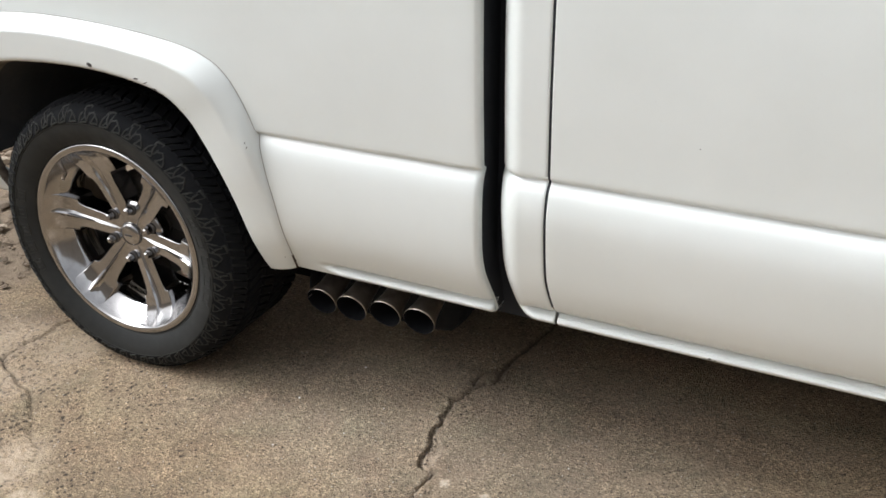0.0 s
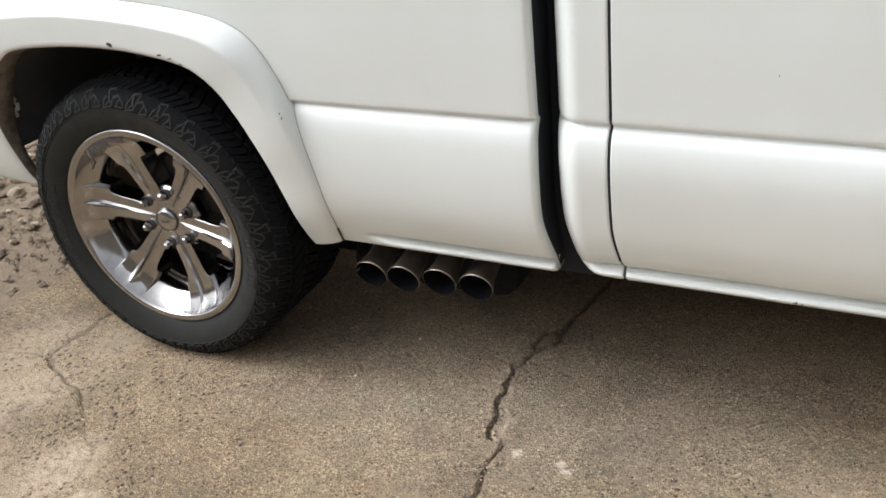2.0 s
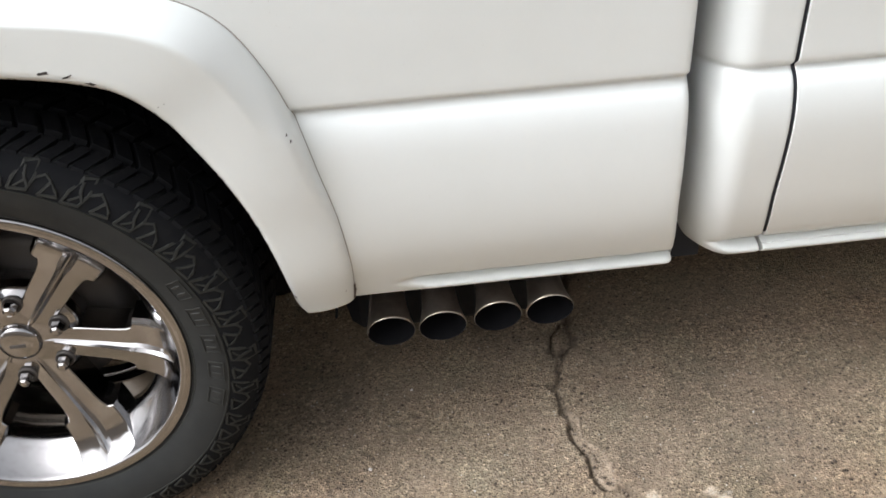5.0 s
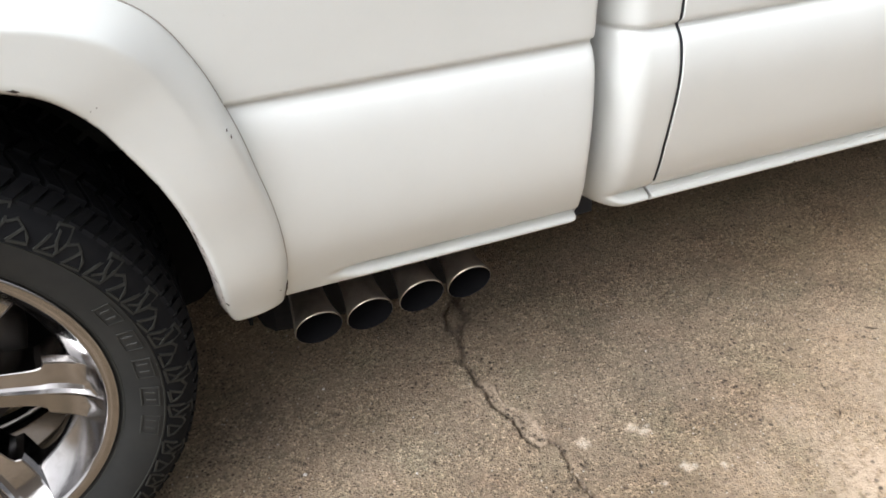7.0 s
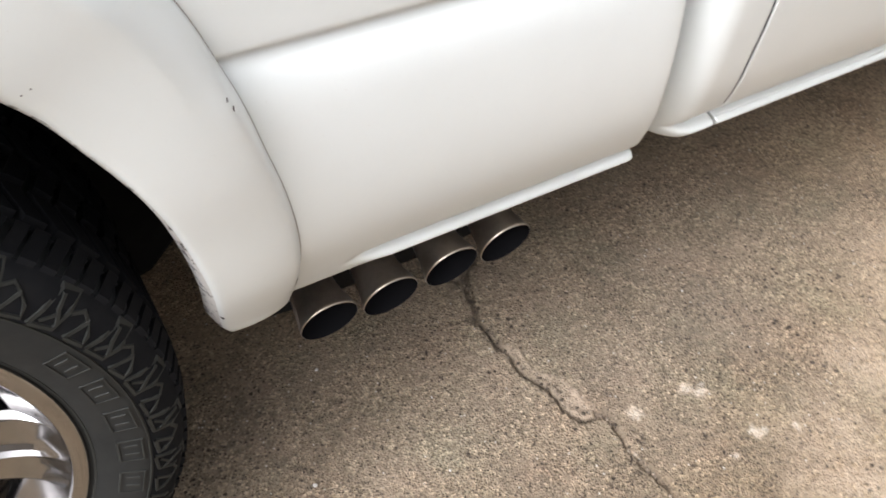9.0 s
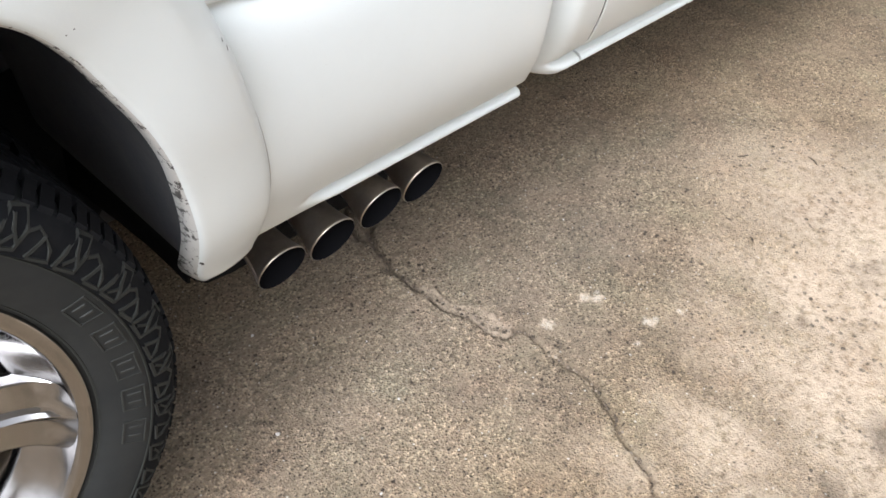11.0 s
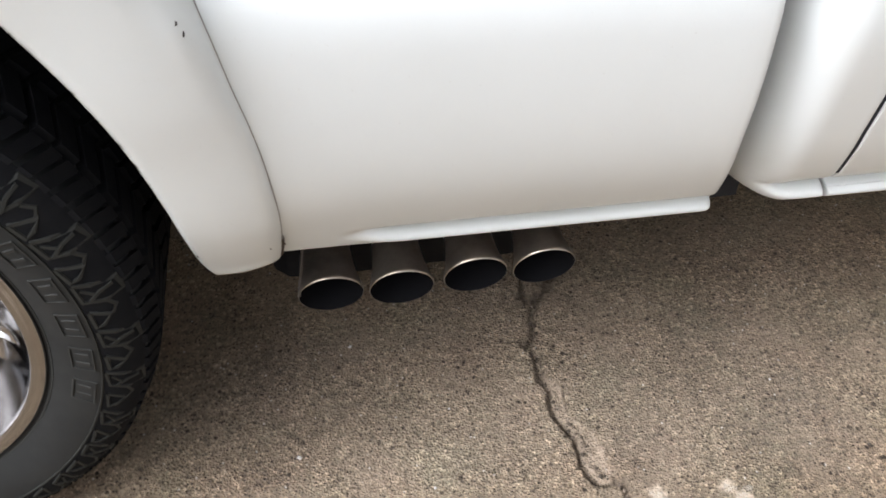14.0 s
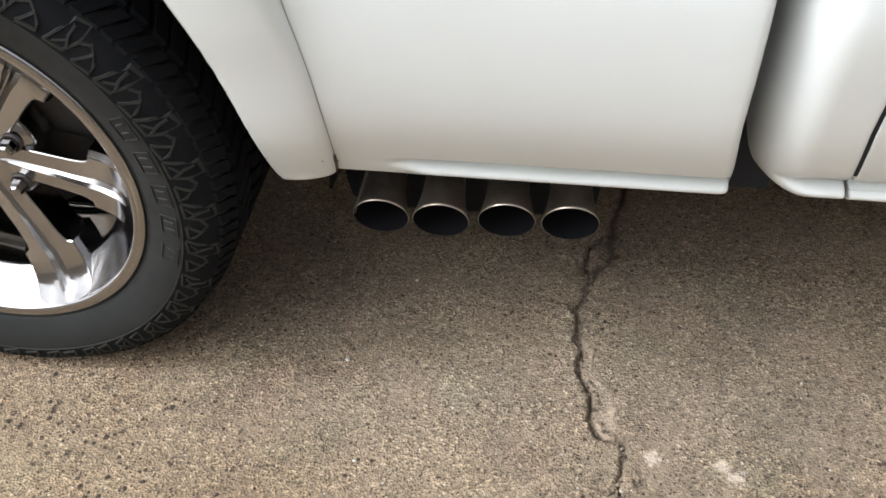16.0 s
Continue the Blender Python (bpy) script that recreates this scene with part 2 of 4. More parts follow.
# ---- mesh helpers ----
def link_mesh(name, verts, faces, mat, parent=None, smooth=True, label=""):
    me = bpy.data.meshes.new(name)
    me.from_pydata([tuple(v) for v in verts], [], faces)
    me.materials.append(mat)
    if smooth:
        me.shade_smooth()
    ob = new(name, me)
    ob.parent = parent
    return tagged(ob, label)


def part(name, bm, mat, parent, label="", smooth=False):
    me = bpy.data.meshes.new(name)
    bmesh.ops.recalc_face_normals(bm, faces=bm.faces)
    bm.to_mesh(me)
    bm.free()
    me.materials.append(mat)
    if smooth:
        me.shade_smooth()
    ob = new(name, me)
    ob.parent = parent
    return tagged(ob, label)


def grid_faces(rows, cols, skip=None, wrap=False):
    out = []
    for i in range(rows - 1):
        for j in range(cols if wrap else cols - 1):
            if skip and skip(i, j):
                continue
            k = (j + 1) % cols
            out.append((i * cols + j, i * cols + k, (i + 1) * cols + k, (i + 1) * cols + j))
    return out


def sheet(name, rows, mat, parent, skip=None, wrap=False, label="", thick=0.0):
    """A smooth sheet through rows of points."""
    cols = len(rows[0])
    ob = link_mesh(name, [p for r in rows for p in r], grid_faces(len(rows), cols, skip, wrap), mat, parent, True, label)
    if thick:
        so = ob.modifiers.new("thickness", "SOLIDIFY")
        so.thickness, so.offset = thick, 0.0
    return ob


def lathe(name, profile, mat, parent, centre, steps=96, label=""):
    """A body turned about the y axis; profile: (radius, y)."""
    rows = []
    for r, y in profile:
        rows.append([(centre[0] + r * math.cos(2 * math.pi * k / steps), centre[1] + y, centre[2] + r * math.sin(2 * math.pi * k / steps)) for k in range(steps)])
    return sheet(name, rows, mat, parent, wrap=True, label=label)


def sweep(name, path, radius, mat, parent, sides=8, label=""):
    """A round rod along a path of points; radius: a number or one per point."""
    pts = [Vector(p) for p in path]
    rows = []
    for i, p in enumerate(pts):
        d = (pts[min(i + 1, len(pts) - 1)] - pts[max(i - 1, 0)]).normalized()
        a = d.orthogonal().normalized() if i == 0 else (a - d * a.dot(d)).normalized()
        b = d.cross(a)
        r = radius[i] if isinstance(radius, (list, tuple)) else radius
        rows.append([p + (a * math.cos(2 * math.pi * k / sides) + b * math.sin(2 * math.pi * k / sides)) * r for k in range(sides)])
    ob = sheet(name, rows, mat, parent, wrap=True, label=label)
    return ob


def box(name, lo, hi, mat, parent, bevel=0.0, label=""):
    bm = bmesh.new()
    bmesh.ops.create_cube(bm, size=1.0)
    for v in bm.verts:
        v.co = [lo[k] + (v.co[k] + 0.5) * (hi[k] - lo[k]) for k in range(3)]
    if bevel:
        bmesh.ops.bevel(bm, geom=bm.edges[:], offset=bevel, segments=3, affect="EDGES", profile=0.6)
    return part(name, bm, mat, parent, label)


def table(rows):
    xs, ys = zip(*rows)
    return lambda v: float(np.interp(v, xs, ys))


def smooth_table(rows):
    """A smooth curve through a table of values."""
    xs, ys = np.array(rows).T
    m = np.gradient(ys, xs)

    def f(v):
        v = min(max(v, xs[0]), xs[-1])
        i = min(max(int(np.searchsorted(xs, v)) - 1, 0), len(xs) - 2)
        h = xs[i + 1] - xs[i]
        t = (v - xs[i]) / h
        return float((2 * t**3 - 3 * t**2 + 1) * ys[i] + (t**3 - 2 * t**2 + t) * h * m[i] + (3 * t**2 - 2 * t**3) * ys[i + 1] + (t**3 - t**2) * h * m[i + 1])
    return f


def spline(points, per):
    """A Catmull-Rom curve through points, per steps between two of them."""
    p = np.array(points, float)
    p = np.vstack([2 * p[0] - p[1], p, 2 * p[-1] - p[-2]])
    out = []
    for i in range(1, len(p) - 2):
        for k in range(per):
            t = k / per
            a, b, c, d = p[i - 1:i + 3]
            out.append(0.5 * (2 * b + (c - a) * t + (2 * a - 5 * b + 4 * c - d) * t * t + (3 * b - a - 3 * c + d) * t**3))
    out.append(p[-2])
    return np.array(out)


def step(a, b, v):
    t = min(max((v - a) / (b - a), 0.0), 1.0)
    return t * t * (3 - 2 * t)


# ---- ground ----
def near_line(X, Y, pts, width):
    """Distance of every point from a crooked line, over the line's half width there."""
    best = np.full(X.shape, 9.0)
    for (ax, ay, aw), (bx, by, bw) in zip(pts[:-1], pts[1:]):
        dx, dy = bx - ax, by - ay
        t = np.clip(((X - ax) * dx + (Y - ay) * dy) / (dx * dx + dy * dy), 0, 1)
        d = np.hypot(X - ax - t * dx, Y - ay - t * dy) / (width * (aw + (bw - aw) * t))
        best = np.minimum(best, d)
    return best


def crooked(points, amount, steps=5, seed=3):
    """A line with small jogs between its points; each point: x, y, relative width."""
    rng = random.Random(seed)
    p = spline(points, steps)
    return [(x + rng.uniform(-1, 1) * amount, y + rng.uniform(-1, 1) * amount, max(w * rng.uniform(0.65, 1.3), 0.05)) for x, y, w in p]


def ripple(X, Y, scale, seed):
    rng = np.random.default_rng(seed)
    out = np.zeros(X.shape)
    for k in range(14):
        a, ph, f = rng.uniform(0, 2 * np.pi), rng.uniform(0, 2 * np.pi), scale * rng.uniform(0.5, 2.0)
        out += np.sin((X * np.cos(a) + Y * np.sin(a)) * f + ph) / 14
    return out


def build_ground():
    far = [4, 5, 7, 10, 16, 30, 60, 140, 400]
    xs = np.array(sorted([-v for v in far] + list(np.arange(-3.0, -0.6, 0.06)) + list(np.arange(-0.6, 0.8, 0.009)) + list(np.arange(0.8, 1.08, 0.0022)) + list(np.arange(1.08, 1.24, 0.004)) + list(np.arange(1.24, 1.6, 0.010)) + list(np.arange(1.6, 3.5, 0.05)) + far))
    ys = np.array(sorted([-v for v in far] + list(np.arange(-3.0, -0.75, 0.06)) + list(np.arange(-0.75, 0.55, 0.0034)) + list(np.arange(0.55, 3.5, 0.06)) + far))
    X, Y = np.meshgrid(xs, ys)
    upper = crooked([(1.10, 0.75, 0.5), (1.03, 0.56, 0.6), (0.996, 0.43, 0.8), (0.978, 0.355, 0.8), (0.970, 0.296, 1.2), (0.973, 0.272, 1.1), (0.968, 0.248, 1.2), (0.938, 0.213, 1.0)], 0.003, 5)
    loop = crooked([(0.977, 0.334, 0.5), (0.952, 0.298, 1.0), (0.931, 0.275, 0.8), (0.919, 0.227, 0.9), (0.933, 0.204, 0.8)], 0.003, seed=8)
    low = crooked([(0.938, 0.213, 1.0), (0.927, 0.182, 0.8), (0.918, 0.148, 0.7), (0.904, 0.123, 0.9), (0.909, 0.101, 0.8), (0.907, 0.072, 0.8), (0.911, 0.023, 0.7), (0.909, -0.016, 0.7), (0.926, -0.053, 0.6), (0.925, -0.096, 0.7), (0.936, -0.130, 0.8), (0.970, -0.139, 0.8), (0.971, -0.161, 0.6), (0.965, -0.194, 0.35), (0.965, -0.242, 0.5)], 0.0028, 5, seed=9)
    tail = crooked([(0.965, -0.242, 0.5), (0.973, -0.288, 0.8), (0.954, -0.325, 0.9), (0.939, -0.363, 0.9), (0.916, -0.392, 0.8), (0.905, -0.427, 0.6), (0.891, -0.464, 0.5), (0.872, -0.488, 0.5), (0.83, -0.60, 0.4)], 0.0028, 5, seed=10)
    main = upper + low + tail
    side = crooked([(-0.20, 0.13, 0.8), (-0.30, 0.04, 0.8), (-0.32, -0.06, 0.8), (-0.322, -0.195, 0.7), (-0.23, -0.25, 0.5), (-0.12, -0.29, 0.5), (-0.06, -0.34, 0.4), (0.03, -0.42, 0.2), (0.095, -0.465, 0.25), (0.11, -0.56, 0.35)], 0.005, seed=5)
    twig = crooked([(-0.322, -0.195, 0.45), (-0.42, -0.20, 0.35), (-0.53, -0.235, 0.3), (-0.70, -0.22, 0.3)], 0.006, seed=6)
    d1 = np.minimum(near_line(X, Y, main, 0.0084), near_line(X, Y, loop, 0.007))
    d2 = np.minimum(near_line(X, Y, side, 0.0078), near_line(X, Y, twig, 0.0065))
    d = np.minimum(d1, d2) + 0.42 * ripple(X, Y, 260, 4) + 0.3 * ripple(X, Y, 620, 41)
    Z = -0.011 * np.clip(1.25 - d, 0, 1)
    # sunken, filled shelf on one side of the main crack
    line = np.interp(Y[:, 0], [-0.139, -0.13, -0.096, -0.053, -0.016, 0.023, 0.072], [0.966, 0.937, 0.925, 0.926, 0.910, 0.911, 0.907])[:, None]
    wide = np.interp(Y[:, 0], [-0.139, -0.121, -0.081, -0.045, -0.002, 0.032, 0.058, 0.075], [0.004, 0.036, 0.040, 0.028, 0.020, 0.024, 0.009, 0.0])[:, None] * (1 + 0.45 * ripple(X, Y, 130, 21))
    shelf = np.clip((X - line) / 0.003, 0, 1) * np.clip((line + wide - X) / 0.005, 0, 1)
    Z -= 0.0060 * shelf * (1 + 1.3 * ripple(X, Y, 170, 22) + 0.8 * ripple(X, Y, 420, 23))
    worn = shelf
    rim = np.clip(1 - np.abs(X - line - wide) / 0.0035, 0, 1) * (wide > 0.006) * (1 + ripple(X, Y, 260, 24))
    Z -= 0.003 * rim
    close = (np.abs(X) < 3.2) & (np.abs(Y) < 3.2)
    Z += np.where(close, 0.0008 * ripple(X, Y, 160, 1) + 0.0012 * ripple(X, Y, 30, 2), 0)
    # loose earth past the slab's broken edge
    earth = np.clip((-0.62 - X + 0.25 * (Y - 0.1) + 0.10 * ripple(X, Y, 9, 12)) / 0.10, 0, 1) * np.clip((Y + 0.10 + 0.12 * ripple(X, Y, 11, 13)) / 0.12, 0, 1)
    Z += np.where(close, earth * (0.010 * ripple(X, Y, 40, 14) + 0.006 * ripple(X, Y, 110, 15) - 0.004), 0)
    pale = 0.45 * worn
    for px, py, r, a in ((1.013, -0.168, 0.010, 1.0), (1.109, -0.172, 0.008, 1.0), (1.124, -0.188, 0.009, 1.0), (1.147, -0.285, 0.010, 1.0), (1.205, -0.31, 0.006, 0.9), (1.09, -0.30, 0.005, 0.8), (1.04, -0.50, 0.10, 0.65), (0.88, -0.43, 0.07, 0.4), (0.97, -0.58, 0.09, 0.6), (1.28, -0.60, 0.22, 0.8), (1.44, -0.42, 0.16, 0.85), (1.70, -0.30, 0.14, 0.55), (1.62, -0.62, 0.34, 0.9), (1.19, -0.46, 0.08, 0.5), (1.95, -0.55, 0.26, 0.6), (0.06, -0.55, 0.12, 0.6), (-0.10, -0.62, 0.15, 0.6), (-0.25, -0.40, 0.2, 0.45), (-0.55, -0.35, 0.2, 0.35), (-0.40, -0.16, 0.16, 0.4), (-0.18, -0.12, 0.10, 0.3), (0.20, -0.60, 0.06, 0.8), (1.27, -0.36, 0.05, 0.4)):
        pale = np.maximum(pale, a * np.clip((2.5 if r < 0.04 else 1.0) * (1.3 - np.hypot(X - px, Y - py) / r + 1.4 * ripple(X, Y, 2.2 / r, int(px * 1000) % 97)), 0, 1))
    chalk = np.zeros(X.shape)
    for px, py, r in ((1.013, -0.168, 0.009), (1.108, -0.170, 0.007), (1.122, -0.186, 0.009), (1.135, -0.178, 0.006), (1.145, -0.283, 0.009), (1.158, -0.290, 0.006), (1.205, -0.31, 0.005), (1.09, -0.30, 0.004)):
        chalk = np.maximum(chalk, np.clip(2.2 * (1.1 - np.hypot(X - px, Y - py) / r + 1.5 * ripple(X, Y, 420, int(px * 1000) % 83)), 0, 1))
    dirt = np.maximum(np.clip(1.35 - d, 0, 1) * np.where((Y < -0.155) & (X > 0.5), 0.48, 0.85), 0.12 * worn)
    dirt = np.maximum(dirt, np.clip(0.75 * rim, 0, 1))
    for px, py, r, a in ((-0.20, -0.42, 0.05, 0.5), (-0.42, 0.02, 0.07, 0.5), (-0.50, -0.08, 0.05, 0.5), (-0.62, -0.12, 0.08, 0.4), (0.955, 0.27, 0.03, 0.8), (0.93, 0.215, 0.014, 0.7), (1.22, -0.675, 0.045, 0.8), (1.065, -0.66, 0.022, 0.8), (1.56, -0.50, 0.05, 0.5), (1.343, -0.473, 0.016, 0.6), (0.96, -0.52, 0.008, 0.8)):
        dirt = np.maximum(dirt, a * np.clip(1.0 - np.hypot((X - px) * 0.6, Y - py) / r + 0.8 * ripple(X, Y, 90, int(abs(px) * 1000) % 89), 0, 1))
    verts = np.stack([X, Y, Z], -1).reshape(-1, 3)
    r, c = X.shape
    idx = np.arange(r * c).reshape(r, c)
    faces = np.stack([idx[:-1, :-1], idx[:-1, 1:], idx[1:, 1:], idx[1:, :-1]], -1).reshape(-1, 4)
    me = bpy.data.meshes.new("ground")
    me.from_pydata(verts.tolist(), [], faces.tolist())
    me.materials.append(CONCRETE)
    me.shade_smooth()
    # mask of the cooler tint, an uneven oval round the exhaust
    cool_tint = np.clip(1.6 - 1.2 * np.hypot((X - 0.95) / 0.75, (Y - 0.05) / 0.33) + 0.5 * ripple(X, Y, 14, 31), 0, 1)
    pores = np.clip(np.maximum((0.45 - X) / 0.4, np.clip((X - 1.2) / 0.3, 0, 0.35)) * np.clip((0.05 - Y) / 0.2, 0, 1) + 0.4 * ripple(X, Y, 10, 33), 0, 1)
    for name, a in (("pale", pale), ("dirt", dirt), ("earth", earth), ("cool_tint", cool_tint), ("pores", pores), ("chalk", chalk)):
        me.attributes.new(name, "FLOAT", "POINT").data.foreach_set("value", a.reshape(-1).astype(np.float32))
    return tagged(new("ground", me), "weathered tan concrete driveway with exposed aggregate and dark cracks", "driveway", kind="structure")


build_ground()

PLASTER = material("weathered_plaster", (0.67, 0.65, 0.62), 0.9)
n = Nodes(PLASTER)
n.link(n.mix(n.noise(1.2, 6, 0.6), (0.36, 0.33, 0.29), (0.48, 0.44, 0.39)), n.b.inputs["Base Color"])
n.bump(n.noise(60, 4), 0.3, 0.004)
# walls out of view, added to block and bounce light round the truck
for name, lo, hi in (("wall_south", (-9, -5.8, 0.0), (12, -5.5, 3.2)), ("wall_north", (-9, 2.2, 0.0), (12, 2.45, 2.6))):
    tagged(box(name, lo, hi, PLASTER, None, 0.02), "plain tan wall out of view, added to shape the light", "wall", kind="structure")

# ---- the pickup truck ----
RAKE = 0.0218  # the body stands a little lower in front
truck = tagged(new("pickup_truck"), "parked white pickup truck with chrome wheels and quad side exhaust", "pickup truck")

side_y = smooth_table([(0.386, -0.005), (0.400, -0.0125), (0.42, -0.0225), (0.447, -0.0355), (0.466, -0.0445), (0.50, -0.0565), (0.56, -0.066), (0.62, -0.068), (0.66, -0.0665), (0.68, -0.0645), (0.695, -0.061), (0.706, -0.0565), (0.713, -0.052), (0.719, -0.0472), (0.7235, -0.0455), (0.7262, -0.0492), (0.729, -0.0538), (0.7325, -0.0563), (0.738, -0.0570), (0.76, -0.058), (0.85, -0.062), (1.0, -0.064), (1.15, -0.060), (1.36, -0.038)])

# the cab swells a little further out under its crease than the bed does
cab_y = smooth_table([(0.386, -0.005), (0.400, -0.0120), (0.42, -0.0205), (0.447, -0.0320), (0.466, -0.0400), (0.50, -0.0525), (0.54, -0.0612), (0.57, -0.0667), (0.60, -0.0710), (0.63, -0.0745), (0.65, -0.0755), (0.67, -0.0745), (0.687, -0.0720), (0.701, -0.0685), (0.711, -0.0640), (0.718, -0.0585), (0.7235, -0.0525), (0.7272, -0.0500), (0.730, -0.0532), (0.733, -0.0570), (0.7365, -0.0592), (0.742, -0.0600), (0.76, -0.0605), (0.85, -0.0640), (1.0, -0.0660), (1.15, -0.0620), (1.36, -0.0400)])


def groove(z, base):
    """The pressed hollow above a sill lip whose lower edge is at base."""
    return 0.025 * math.exp(-(((z - base - 0.027) / 0.0072) ** 2)) - 0.007 * math.exp(-(((z - base - 0.010) / 0.008) ** 2))


HEIGHTS = [0.386 + 0.0015 * k for k in range(29)] + [0.43, 0.445, 0.46, 0.48, 0.50, 0.525, 0.55, 0.58, 0.61, 0.64, 0.66, 0.675, 0.69, 0.70, 0.706, 0.711, 0.715, 0.7185, 0.721, 0.7235, 0.7255, 0.7275, 0.729, 0.7305, 0.732, 0.734, 0.736, 0.738, 0.741, 0.745, 0.752, 0.76, 0.78, 0.80, 0.83, 0.86, 0.89, 0.92, 0.96, 1.0, 1.06, 1.12, 1.2, 1.28, 1.36]


def lean(z):
    """How far the upright joints swing forward towards the sill."""
    return 0.015 * step(0.54, 0.39, z)


def curl(d, radius):
    """The inward turn of a panel's rounded end, at d from the end."""
    d = min(max(d, 0.0), radius)
    return radius - math.sqrt(max(radius * radius - (radius - d) ** 2, 0.0))


ARCH = spline([(0.484, 0.3665), (0.477, 0.390), (0.474, 0.430), (0.471, 0.470), (0.466, 0.510), (0.457, 0.560), (0.445, 0.610), (0.427, 0.659), (0.402, 0.709), (0.381, 0.748), (0.350, 0.785), (0.312, 0.806), (0.241, 0.822), (0.132, 0.834), (0.003, 0.835), (-0.141, 0.823), (-0.215, 0.799), (-0.286, 0.729), (-0.340, 0.615), (-0.338, 0.50), (-0.325, 0.43)], 6)
SEAM = spline([(0.560, 0.385), (0.564, 0.415), (0.567, 0.460), (0.567, 0.50), (0.563, 0.55), (0.556, 0.595), (0.546, 0.64), (0.536, 0.687), (0.524, 0.727), (0.503, 0.785), (0.468, 0.846), (0.42, 0.882), (0.34, 0.905), (0.18, 0.924), (-0.017, 0.933), (-0.18, 0.926), (-0.34, 0.905), (-0.46, 0.85), (-0.56, 0.70), (-0.61, 0.57), (-0.63, 0.485)], 6)


def inside(x, z, poly):
    hit = False
    for (ax, az), (bx, bz) in zip(poly, np.roll(poly, -1, axis=0)):
        if (az > z) != (bz > z) and x < (bx - ax) * (z - az) / (bz - az) + ax:
            hit = not hit
    return hit


CUT = np.vstack([ARCH * 0.35 + SEAM * 0.65, [(-0.60, 0.47), (-1.3, 0.56), (-1.3, 0.30), (0.53, 0.30)]])


def side_panel(name, stations, heights, label, ends=(0.0, 0.0), cut=None, base=0.386, lip=None, rear=None, shape=side_y):
    """A body side with its pressed profile. stations: x along the truck; ends: the radius of the turned-in rear and front edges."""
    x0, x1 = stations[0], stations[-1]
    rows = []
    # the rolled lower edge comes first
    for z, under in [(heights[0] + 0.002, 0.05), (heights[0] - 0.001, 0.012), (heights[0] - 0.001, 0.004)] + [(z, 0.0) for z in heights]:
        row = []
        for x in stations:
            y = shape(z) + under
            if lip:
                y += groove(z, base) * step(lip[0], lip[1], x)
            if ends[0]:
                y += curl(x - x0, ends[0]) * (2.0 if ends[0] > 0.02 else 1.0)
                y += 0.03 * (x <= x0)
            if ends[1]:
                y += curl(x1 - x, ends[1])
            back_off = rear(z) * (x1 - x) / (x1 - x0) if rear else 0.0
            row.append((x + lean(z) + back_off, y, z))
        rows.append(row)
    skip = None
    if cut is not None:
        mid = [[inside((stations[j] + stations[j + 1]) / 2, (heights[i] + heights[i + 1]) / 2, cut) for j in range(len(stations) - 1)] for i in range(len(heights) - 1)]
        skip = lambda i, j: mid[max(i - 3, 0)][j]
    return sheet(name, rows, WHITE, truck, skip, label=label)


def edge_stations(a, b, radius, count, both=False):
    s = [a + radius * (1 - math.cos(math.pi / 2 * k / 11)) for k in range(12)] if radius else [a]
    e = [b - 0.012 + 0.012 * math.sin(math.pi / 2 * k / 5) for k in range(6)]
    return s + list(np.linspace(s[-1], e[0], count)[1:-1]) + e


bed = side_panel("bed_side", list(np.linspace(-0.98, 0.9, 152)) + edge_stations(0.905, 1.049, 0.0, 8), HEIGHTS, "white pressed steel bed side", (0.0, 0.012), CUT, 0.386, (0.615, 0.68))
# turned-in front flange of the bed side
sheet("bed_flange", [[(1.049 + lean(z), side_y(z) + 0.012 + d, z) for d in (0.0, 0.006, 0.011)] for z in HEIGHTS], WHITE, truck, label="white bed front flange")
# black sheet added past the flange so the gap reads dark
sheet("gap_lining", [[(1.0485 + lean(z), side_y(z) + 0.023 + d, z) for d in (0.0, 0.06, 0.25)] for z in HEIGHTS], GAP_BLACK, truck, label="black sheet added to keep the side of the gap dark")
CAB_HEIGHTS = [0.395 + 0.0015 * k for k in range(23)] + [z for z in HEIGHTS if z > 0.429]
cab = side_panel("cab_corner", edge_stations(1.068, 1.1865, 0.065, 10), CAB_HEIGHTS, "white rounded cab rear corner", (0.065, 0.004), None, 0.395, (1.095, 1.150), lambda z: 0.026 * (1 - math.sqrt(max(0.0, 1 - max(0.0, (0.445 - z) / 0.051) ** 2))), cab_y)
sheet("cab_back", [[(1.068 + lean(z), cab_y(z) + 0.159 + d, z) for d in (0.0, 0.03, 0.25)] for z in HEIGHTS], WHITE, truck, label="white cab back")
door = side_panel("door", edge_stations(1.1917, 2.55, 0.006, 70), [z for z in CAB_HEIGHTS if z > 0.412], "white closed cab door", (0.002, 0.006), None, 0.395, (0.9, 1.0), shape=cab_y)
rocker = side_panel("rocker", edge_stations(1.1920, 2.95, 0.004, 70), [z for z in CAB_HEIGHTS if z < 0.414], "white rocker lip under the door", (0.004, 0.006), None, 0.395, (0.9, 1.0), shape=cab_y)
fender = side_panel("front_fender", edge_stations(2.557, 2.95, 0.006, 12), HEIGHTS, "white front fender", (0.006, 0.006), shape=cab_y)
# black sheets added to darken the cab gap and the door seam
sheet("gap_seal", [[(x, 0.045, z) for x in (1.045, 1.13)] for z in (0.36, 0.8, 1.36)], GAP_BLACK, truck, label="black sheet added to keep the gap behind the cab dark")
sheet("door_seal", [[(x + lean(z), cab_y(z) + 0.0030, z) for x in (1.1835, 1.1942)] for z in HEIGHTS if z > 0.43], GAP_BLACK, truck, label="black filler strip added to darken the door seam")


